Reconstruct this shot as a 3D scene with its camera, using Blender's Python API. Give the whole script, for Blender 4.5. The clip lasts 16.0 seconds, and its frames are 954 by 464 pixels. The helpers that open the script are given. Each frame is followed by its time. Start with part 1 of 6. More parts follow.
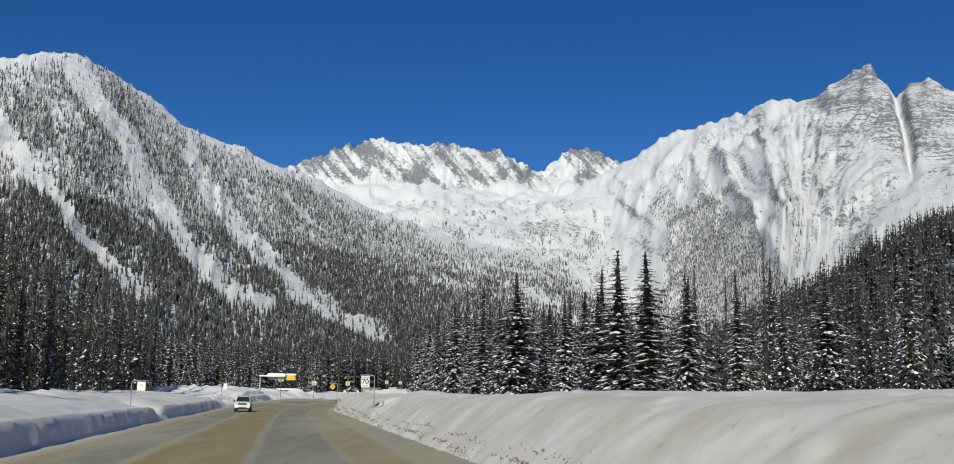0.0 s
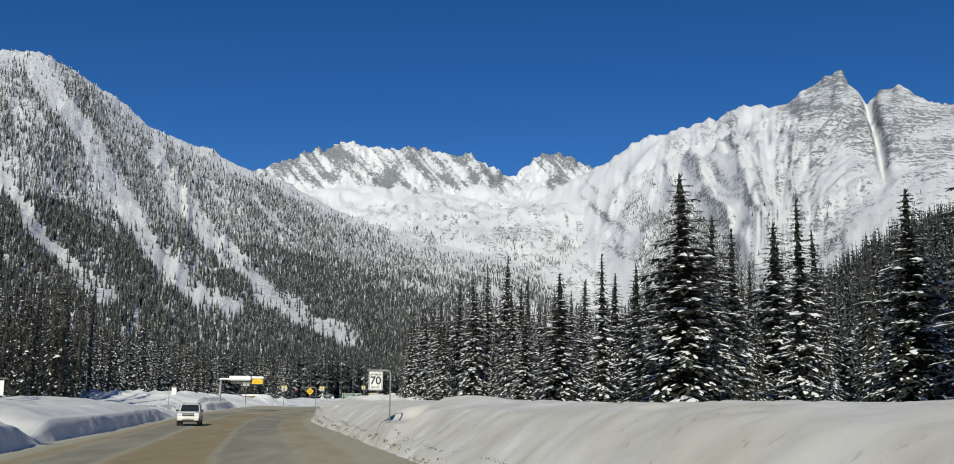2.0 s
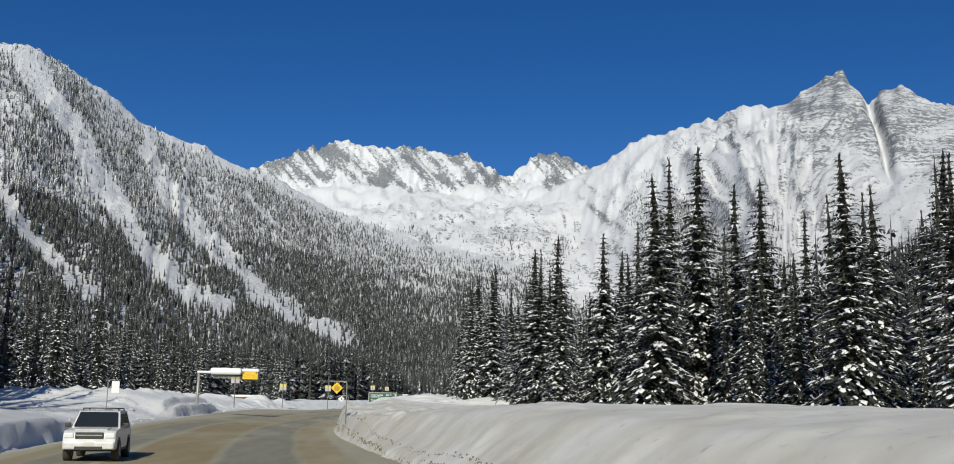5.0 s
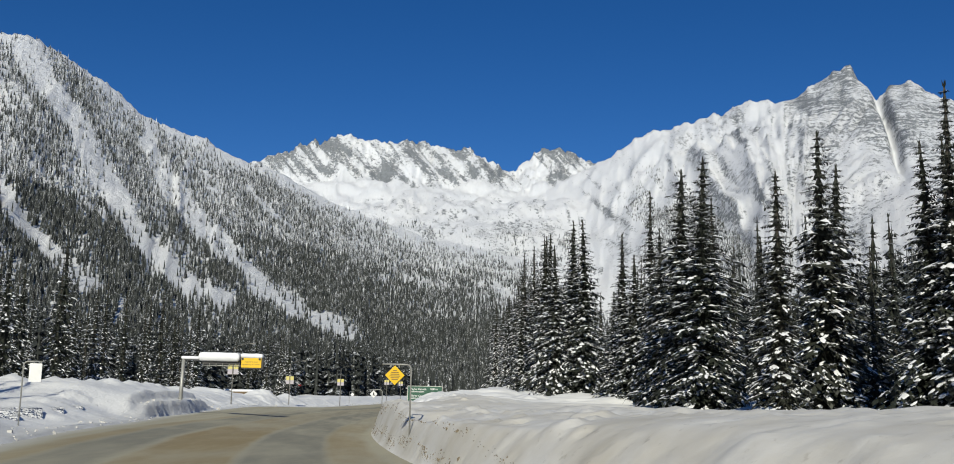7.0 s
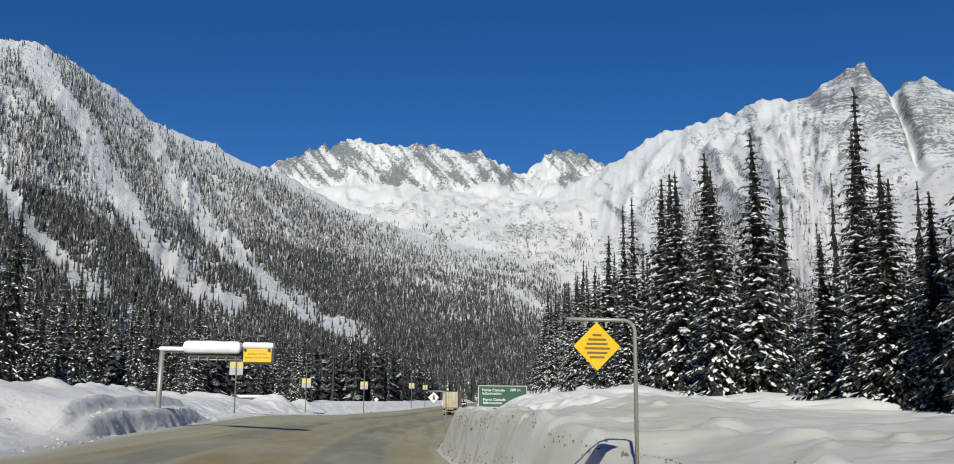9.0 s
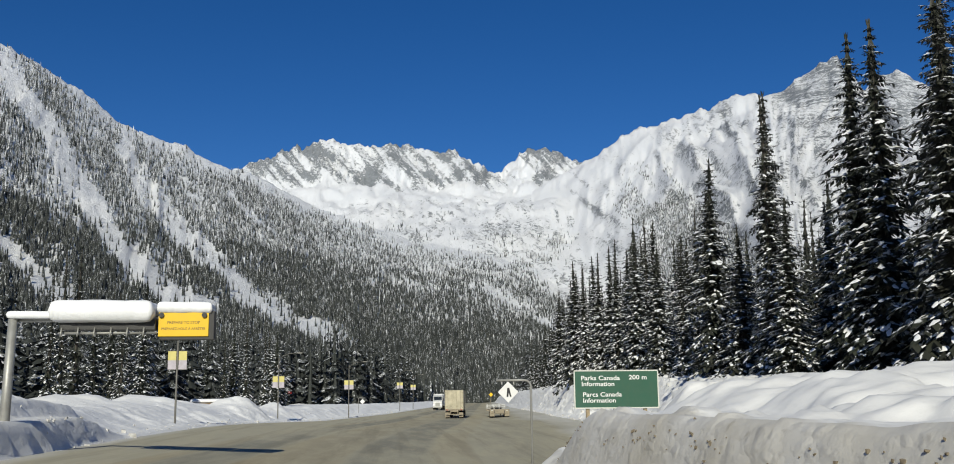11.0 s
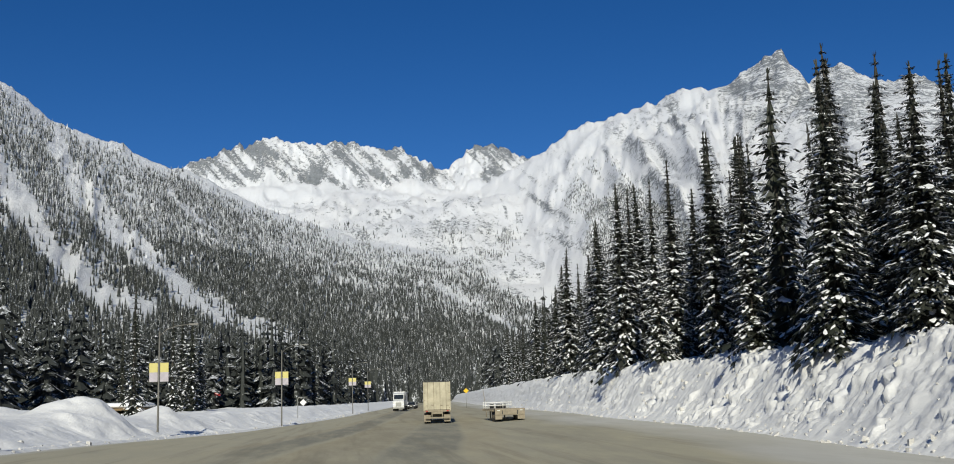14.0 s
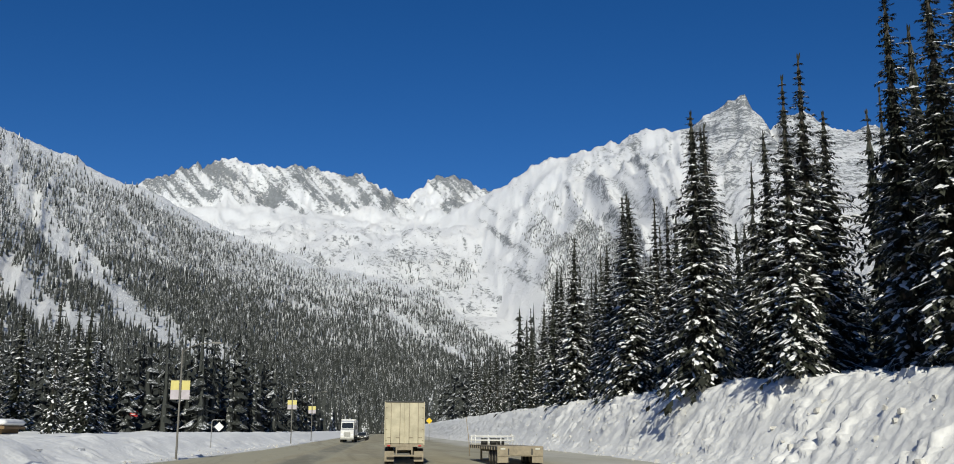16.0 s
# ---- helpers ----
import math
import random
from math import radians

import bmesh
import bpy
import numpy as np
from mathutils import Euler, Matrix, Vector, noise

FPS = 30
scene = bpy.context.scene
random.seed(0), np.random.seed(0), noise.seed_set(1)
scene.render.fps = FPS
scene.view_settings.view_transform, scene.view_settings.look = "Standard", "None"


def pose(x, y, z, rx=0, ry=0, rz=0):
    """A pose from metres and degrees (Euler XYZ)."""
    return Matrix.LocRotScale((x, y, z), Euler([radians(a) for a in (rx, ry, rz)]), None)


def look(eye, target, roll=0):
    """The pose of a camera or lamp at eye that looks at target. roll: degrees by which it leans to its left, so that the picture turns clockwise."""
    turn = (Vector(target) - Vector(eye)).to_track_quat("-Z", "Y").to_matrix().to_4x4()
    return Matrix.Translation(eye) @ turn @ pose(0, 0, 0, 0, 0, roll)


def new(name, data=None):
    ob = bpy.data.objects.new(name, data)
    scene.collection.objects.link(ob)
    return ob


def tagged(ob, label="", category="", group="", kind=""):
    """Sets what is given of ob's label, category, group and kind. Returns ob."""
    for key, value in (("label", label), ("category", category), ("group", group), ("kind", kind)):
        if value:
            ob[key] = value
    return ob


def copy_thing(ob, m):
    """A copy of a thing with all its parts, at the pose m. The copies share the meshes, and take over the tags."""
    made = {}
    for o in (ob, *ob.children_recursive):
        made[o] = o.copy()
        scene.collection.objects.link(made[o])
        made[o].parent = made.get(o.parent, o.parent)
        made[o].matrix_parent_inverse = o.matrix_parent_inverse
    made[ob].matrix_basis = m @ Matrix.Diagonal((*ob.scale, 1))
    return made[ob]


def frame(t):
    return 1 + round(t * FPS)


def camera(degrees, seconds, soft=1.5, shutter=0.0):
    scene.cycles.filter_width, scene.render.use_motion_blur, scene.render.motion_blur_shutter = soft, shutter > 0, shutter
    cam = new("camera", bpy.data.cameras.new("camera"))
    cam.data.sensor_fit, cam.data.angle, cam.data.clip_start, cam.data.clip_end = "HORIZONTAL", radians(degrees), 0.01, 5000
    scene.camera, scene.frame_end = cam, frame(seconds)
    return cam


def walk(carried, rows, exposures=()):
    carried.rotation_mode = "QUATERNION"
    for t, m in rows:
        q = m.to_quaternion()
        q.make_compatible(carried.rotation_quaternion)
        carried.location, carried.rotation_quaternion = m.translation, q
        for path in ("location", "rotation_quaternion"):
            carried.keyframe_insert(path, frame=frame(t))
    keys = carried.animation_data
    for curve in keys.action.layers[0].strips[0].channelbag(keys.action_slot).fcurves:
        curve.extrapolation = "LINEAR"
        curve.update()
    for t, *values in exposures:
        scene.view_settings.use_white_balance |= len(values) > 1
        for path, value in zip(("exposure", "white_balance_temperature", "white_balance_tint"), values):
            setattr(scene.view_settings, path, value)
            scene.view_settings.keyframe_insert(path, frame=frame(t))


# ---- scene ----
# seconds, place, yaw, pitch, roll
PATH = [
    (0.0, 0.00, 0.00, 2.40, -1.48, 9.28, -0.66),
    (0.5, -1.20, 8.53, 2.40, -1.87, 9.33, -0.39),
    (1.0, -2.45, 17.05, 2.40, -2.29, 9.41, -0.43),
    (1.5, -3.77, 25.59, 2.40, -2.77, 9.53, -0.57),
    (2.0, -5.08, 34.13, 2.40, -3.23, 9.65, -0.58),
    (2.5, -6.49, 42.71, 2.40, -3.79, 9.69, -0.66),
    (3.0, -7.92, 51.31, 2.40, -4.13, 9.81, -0.61),
    (3.5, -9.30, 59.94, 2.40, -4.41, 9.92, -0.64),
    (4.0, -10.64, 68.60, 2.40, -4.02, 9.94, -0.60),
    (6.5, -17.10, 110.65, 2.40, -3.52, 9.50, -0.86),
    (7.0, -18.29, 118.10, 2.40, -3.55, 9.59, -1.07),
    (7.5, -19.37, 125.41, 2.40, -2.92, 9.65, -1.27),
    (8.0, -20.42, 132.60, 2.40, -2.75, 9.68, -1.02),
    (8.5, -21.45, 139.83, 2.40, -2.73, 9.77, -0.77),
    (11.0, -25.46, 177.49, 2.40, -4.46, 9.87, 0.56),
    (11.5, -25.88, 185.10, 2.40, -4.98, 9.88, 0.48),
    (12.0, -26.17, 192.74, 2.40, -5.58, 9.72, 0.84),
    (12.5, -26.34, 200.46, 2.40, -6.03, 9.63, 1.24),
    (13.0, -26.39, 208.22, 2.40, -6.54, 9.65, 1.69),
    (13.5, -26.35, 216.00, 2.40, -7.02, 9.71, 1.85),
    (14.0, -26.22, 223.78, 2.40, -7.55, 9.77, 1.88),
    (14.5, -25.97, 231.58, 2.40, -8.13, 10.08, 1.73),
    (15.0, -25.65, 239.38, 2.40, -8.87, 10.73, 1.03),
    (15.5, -25.26, 247.22, 2.40, -9.38, 11.30, 0.21),
    (16.0, -24.68, 255.08, 2.40, -10.03, 11.63, -0.19),
]
cam = camera(51.0, 16.0, soft=0.95)


def head_pose(x, y, z, yaw, pitch, roll):
    return pose(x, y, z, 0, 0, yaw) @ pose(0, 0, 0, 90 + pitch) @ pose(0, 0, 0, 0, 0, -roll)


walk(cam, [(r[0], head_pose(*r[1:])) for r in PATH], [(0, 0.12), (16, 0.12)])

# ---- daylight: low winter sun behind the road, clear sky ----
SUN_EL, SUN_AZ = 30.5, 190.0
world = bpy.data.worlds.new("sky")
scene.world = world
world.use_nodes = True
wn = world.node_tree
sky = wn.nodes.new("ShaderNodeTexSky")
sky.sky_type, sky.sun_disc = "NISHITA", False
sky.sun_elevation, sky.sun_rotation = radians(SUN_EL), radians(SUN_AZ)
sky.altitude, sky.air_density, sky.dust_density, sky.ozone_density = 1400, 0.75, 0.05, 3.0
hue = wn.nodes.new("ShaderNodeHueSaturation")
hue.inputs["Hue"].default_value = 0.508
hue.inputs["Saturation"].default_value, hue.inputs["Value"].default_value = 1.3, 1.15
wn.links.new(sky.outputs[0], hue.inputs["Color"])
wn.links.new(hue.outputs[0], wn.nodes["Background"].inputs["Color"])
wn.nodes["Background"].inputs["Strength"].default_value = 0.065
sun = new("sun", bpy.data.lights.new("sun", "SUN"))
sun.data.energy, sun.data.angle, sun.data.color = 3.85, radians(0.55), (0.98, 0.95, 0.8)
sd = Vector((math.sin(radians(SUN_AZ)) * math.cos(radians(SUN_EL)), math.cos(radians(SUN_AZ)) * math.cos(radians(SUN_EL)), math.sin(radians(SUN_EL))))
sun.matrix_world = look(sd * 100, (0, 0, 0))


# ---- numeric noise ----
def vnoise(x, y, seed=0):
    x, y = np.asarray(x, float), np.asarray(y, float)
    xi, yi = np.floor(x).astype(np.int64), np.floor(y).astype(np.int64)
    fx, fy = x - xi, y - yi
    fx, fy = fx * fx * fx * (fx * (fx * 6 - 15) + 10), fy * fy * fy * (fy * (fy * 6 - 15) + 10)

    def h(a, b):
        n = (a * 374761393 + b * 668265263 + seed * 974634777) & 0xFFFFFFFF
        n = ((n ^ (n >> 13)) * 1274126177) & 0xFFFFFFFF
        return ((n ^ (n >> 16)) & 0xFFFF) / 65535.0
    return (h(xi, yi) * (1 - fx) + h(xi + 1, yi) * fx) * (1 - fy) + (h(xi, yi + 1) * (1 - fx) + h(xi + 1, yi + 1) * fx) * fy


def fbm(x, y, octaves=5, seed=0, gain=0.5):
    total, amp, norm = 0.0, 1.0, 0.0
    for k in range(octaves):
        total = total + amp * (vnoise(x * 2 ** k + 17.3 * k, y * 2 ** k - 9.1 * k, seed + k) - 0.5)
        norm += amp * 0.5
        amp *= gain
    return total / norm


def ridged(x, y, octaves=4, seed=0):
    total, amp, norm = 0.0, 1.0, 0.0
    for k in range(octaves):
        total = total + amp * (1 - np.abs(2 * vnoise(x * 2 ** k + 5.7 * k, y * 2 ** k + 3.3 * k, seed + k) - 1))
        norm += amp
        amp *= 0.5
    return total / norm


def blocks(x, y, seed=0):
    """Scattered many-sided cells: nearness to a cell's edge (0 on it) and a random height for each cell."""
    xi, yi = np.floor(x).astype(np.int64), np.floor(y).astype(np.int64)
    d1, d2, val = np.full(np.shape(x), 9.0), np.full(np.shape(x), 9.0), np.zeros(np.shape(x))
    for i in (-1, 0, 1):
        for j in (-1, 0, 1):
            cx, cy = xi + i + 0.0, yi + j + 0.0
            d = np.hypot(x - cx - 0.1 - 0.8 * vnoise(cx, cy, seed), y - cy - 0.1 - 0.8 * vnoise(cx, cy, seed + 7))
            val = np.where(d < d1, vnoise(cx, cy, seed + 13), val)
            d2 = np.where(d < d1, d1, np.minimum(d2, d))
            d1 = np.minimum(d1, d)
    return d2 - d1, val


def step(a, b, v):
    s = np.clip((np.asarray(v, float) - a) / (b - a), 0, 1)
    return s * s * (3 - 2 * s)


# ---- the road's line, its cross fall and its edges ----
LINE = [(-400, 58.0), (-60, 8.5), (0, 0)] + [(r[2], r[1]) for r in PATH[2::2] if r[2] > 5] + [
    (278.8, -22.1), (302.6, -19.5), (326.6, -17.2), (350.6, -15.1), (420, -9.2), (600, 6.1), (1200, 57)]
_y = np.arange(-400, 1200, 2.0)
_x = np.interp(_y, [p[0] for p in LINE], [p[1] for p in LINE])
_x = np.convolve(np.pad(_x, 8, mode="edge"), np.ones(17) / 17, mode="same")[8:-8]


def line(y):
    return np.interp(y, _y[10:-10], _x[10:-10])


def left_edge(y):
    return np.interp(y, [-60, 95, 150, 192, 203, 220, 240, 262, 300, 330, 370, 900], [-10.2, -10.8, -10.2, -11.2, -12.4, -13.2, -14.6, -16.0, -17.6, -16.2, -14.6, -14.0])


def right_edge(y):
    return np.interp(y, [-60, 113, 186, 212, 217, 222, 230, 240, 262, 275, 300, 376, 440, 900], [6.7, 6.4, 5.2, 4.7, 6.2, 9.5, 13.2, 15.0, 15.2, 14.9, 12.6, 11.4, 10.4, 10])


def road_z(x, y):
    d = np.clip(np.asarray(y, float) - 215, -30, 1e9)
    rise = 0.0067 * np.where(d > 30, d, (d + 30) ** 2 / 120)
    fall = 0.05 * step(110, 175, y) * (1 - step(250, 320, y))
    side = 0.058 * step(230, 248, y) * np.clip(x - line(y) - 2, 0, 13)
    return rise + side - fall * np.clip(x - line(y), -24, 10)


def verge_z(x, y):
    """The road's height carried level past its left edge."""
    return road_z(np.maximum(x, line(y) + left_edge(y) - 1.5), y)


# ---- materials ----
def material(name, rough=0.6, metal=0.0, color=(0.8, 0.8, 0.8)):
    m = bpy.data.materials.new(name)
    m.use_nodes = True
    b = m.node_tree.nodes["Principled BSDF"]
    b.inputs["Roughness"].default_value, b.inputs["Metallic"].default_value = rough, metal
    b.inputs["Base Color"].default_value = (*color, 1)
    return m, m.node_tree, b


def node(t, kind, **values):
    n = t.nodes.new(kind)
    for k, v in values.items():
        n.inputs[k.replace("_", " ")].default_value = v
    return n


def noise_tex(t, scale, detail=4, rough=0.55, stretch=None, coord="Object"):
    c = t.nodes.new("ShaderNodeTexCoord")
    n = node(t, "ShaderNodeTexNoise", Scale=scale, Detail=detail, Roughness=rough)
    if stretch:
        mp = t.nodes.new("ShaderNodeMapping")
        mp.inputs["Scale"].default_value = stretch
        t.links.new(c.outputs[coord], mp.inputs["Vector"])
        t.links.new(mp.outputs[0], n.inputs["Vector"])
    else:
        t.links.new(c.outputs[coord], n.inputs["Vector"])
    return n.outputs["Fac"]


def ramp(t, fac, *stops):
    r = t.nodes.new("ShaderNodeValToRGB")
    e = r.color_ramp.elements
    while len(e) < len(stops):
        e.new(0.5)
    for el, (p, c) in zip(e, stops):
        el.position = p
        el.color = (c, c, c, 1) if isinstance(c, (int, float)) else (*c, 1)
    t.links.new(fac, r.inputs["Fac"])
    return r.outputs["Color"]


def mix(t, fac, a, b, mode="MIX"):
    m = t.nodes.new("ShaderNodeMix")
    m.data_type, m.blend_type = "RGBA", mode
    for sock, v in ((m.inputs[0], fac), (m.inputs[6], a), (m.inputs[7], b)):
        if isinstance(v, (int, float)):
            sock.default_value = v
        elif isinstance(v, tuple):
            sock.default_value = (*v, 1)
        else:
            t.links.new(v, sock)
    return m.outputs[2]


def calc(t, op, a, b=0.0):
    m = t.nodes.new("ShaderNodeMath")
    m.operation = op
    for sock, v in ((m.inputs[0], a), (m.inputs[1], b)):
        if isinstance(v, (int, float)):
            sock.default_value = v
        else:
            t.links.new(v, sock)
    return m.outputs[0]


def bump(t, b, height, strength, distance):
    n = node(t, "ShaderNodeBump", Strength=strength, Distance=distance)
    t.links.new(height, n.inputs["Height"])
    t.links.new(n.outputs[0], b.inputs["Normal"])


def attr(t, name):
    a = t.nodes.new("ShaderNodeAttribute")
    a.attribute_name = name
    return a.outputs["Fac"]


def up(t):
    g = t.nodes.new("ShaderNodeNewGeometry")
    s = t.nodes.new("ShaderNodeSeparateXYZ")
    t.links.new(g.outputs["Normal"], s.inputs[0])
    return s.outputs["Z"], g


SNOW = (0.84, 0.845, 0.855)


def make_snow():
    m, t, b = material("snow", 0.55)
    n1, n2 = noise_tex(t, 0.35, 3), noise_tex(t, 7.0, 5)
    c = mix(t, ramp(t, n1, (0.35, 0.0), (0.7, 1.0)), SNOW, (0.76, 0.77, 0.785))
    t.links.new(c, b.inputs["Base Color"])
    bump(t, b, n2, 0.35, 0.05)
    return m


def make_ploughed(name, grime):
    """Snow thrown up by ploughs: grey with grit, brown crumbs near the road, broken lumps where "rough" is high."""
    m, t, b = material(name, 0.6)
    n1, n2, n3 = noise_tex(t, 0.3, 4), noise_tex(t, 2.2, 7, 0.6), noise_tex(t, 14.0, 4)
    dirt, rough = attr(t, "dirt"), attr(t, "rough")
    co, warp = t.nodes.new("ShaderNodeTexCoord"), t.nodes.new("ShaderNodeVectorMath")
    nz = node(t, "ShaderNodeTexNoise", Scale=1.6, Detail=3.0)
    mp = t.nodes.new("ShaderNodeMapping")
    mp.inputs["Scale"].default_value = (1.0, 0.55, 1.0)
    t.links.new(co.outputs["Object"], mp.inputs["Vector"])
    t.links.new(mp.outputs[0], nz.inputs["Vector"])
    warp.operation = "MULTIPLY_ADD"
    warp.inputs[1].default_value = (0.5, 0.5, 0.5)
    t.links.new(nz.outputs["Color"], warp.inputs[0])
    t.links.new(mp.outputs[0], warp.inputs[2])
    lump = 0.0
    for scale, amp in ((1.7, 1.0), (4.2, 0.45)):
        v = node(t, "ShaderNodeTexVoronoi", Scale=scale)
        t.links.new(warp.outputs[0], v.inputs["Vector"])
        keep = ramp(t, v.outputs["Color"], (0.45, 0.0), (0.75, 1.0))
        lump = calc(t, "ADD", lump, calc(t, "MULTIPLY", calc(t, "MULTIPLY", calc(t, "SUBTRACT", 0.8, v.outputs["Distance"]), keep), amp))
    patch = ramp(t, n1, (0.3, 0.35), (0.7, 1.0))
    f = calc(t, "MULTIPLY", dirt, patch)
    c = mix(t, f, (0.8, 0.8, 0.795), grime)
    specks = ramp(t, n2, (0.62, 0.0), (0.72, 1.0))
    c = mix(t, calc(t, "MULTIPLY", specks, calc(t, "MULTIPLY", dirt, 0.35)), c, (0.16, 0.13, 0.09))
    t.links.new(c, b.inputs["Base Color"])
    h = calc(t, "ADD", calc(t, "MULTIPLY", calc(t, "ADD", n2, calc(t, "MULTIPLY", n3, 0.12)), calc(t, "ADD", 0.3, rough)), calc(t, "MULTIPLY", lump, calc(t, "MULTIPLY", rough, 4.0)))
    bump(t, b, h, 0.36, 0.11)
    return m


def make_terrain():
    """Snow with bare rock: level ledges where "ledge" is high, broken crags and flecks elsewhere."""
    m, t, b = material("mountain", 0.75)
    rock, ledge = attr(t, "rock"), attr(t, "ledge")
    big = noise_tex(t, 0.004, 8, 0.62)
    co = t.nodes.new("ShaderNodeTexCoord")
    sep = t.nodes.new("ShaderNodeSeparateXYZ")
    t.links.new(co.outputs["Object"], sep.inputs[0])

    def banded(slant, along, across, scale):
        com = t.nodes.new("ShaderNodeCombineXYZ")
        tilt = calc(t, "ADD", sep.outputs["Z"], calc(t, "MULTIPLY", sep.outputs["X"], slant))
        t.links.new(calc(t, "MULTIPLY", sep.outputs["X"], along), com.inputs[0])
        t.links.new(calc(t, "MULTIPLY", sep.outputs["Y"], along), com.inputs[1])
        t.links.new(calc(t, "MULTIPLY", tilt, across), com.inputs[2])
        st = node(t, "ShaderNodeTexNoise", Scale=scale, Detail=6.0, Roughness=0.68)
        t.links.new(com.outputs[0], st.inputs["Vector"])
        return st.outputs["Fac"]
    strata = banded(0.03, 0.3, 3.2, 0.026)
    crag = calc(t, "ADD", calc(t, "MULTIPLY", banded(1.0, 0.5, 4.0, 0.02), 0.6), calc(t, "MULTIPLY", noise_tex(t, 0.022, 7, 0.75, (1.0, 0.5, 0.7)), 0.55))
    crag = calc(t, "SUBTRACT", crag, 0.075)
    fine = noise_tex(t, 0.085, 7, 0.8)
    z, g = up(t)
    grain = calc(t, "ADD", calc(t, "MULTIPLY", strata, ledge), calc(t, "MULTIPLY", crag, calc(t, "SUBTRACT", 1.0, ledge)))
    f = calc(t, "ADD", rock, calc(t, "MULTIPLY", calc(t, "SUBTRACT", grain, 0.5), calc(t, "ADD", 1.25, calc(t, "MULTIPLY", ledge, 1.4))))
    f = calc(t, "ADD", f, calc(t, "MULTIPLY", calc(t, "SUBTRACT", fine, 0.5), 4.2))
    f = calc(t, "ADD", f, calc(t, "MULTIPLY", calc(t, "SUBTRACT", 0.66, z), calc(t, "MULTIPLY", calc(t, "GREATER_THAN", rock, -0.3), 0.8)))
    f = ramp(t, f, (0.54, 0.0), (0.6, 0.95))
    stone = mix(t, ramp(t, fine, (0.35, 0.0), (0.65, 1.0)), (0.1, 0.112, 0.125), (0.28, 0.3, 0.32))
    snow = mix(t, ramp(t, big, (0.35, 0.0), (0.65, 1.0)), (0.8, 0.805, 0.82), (0.72, 0.735, 0.77))
    t.links.new(mix(t, f, snow, stone), b.inputs["Base Color"])
    h = calc(t, "ADD", calc(t, "MULTIPLY", big, 0.8), calc(t, "MULTIPLY", fine, 0.5))
    h = calc(t, "ADD", h, calc(t, "MULTIPLY", grain, calc(t, "MULTIPLY", f, 0.25)))
    bump(t, b, h, 0.9, 14.0)
    return m


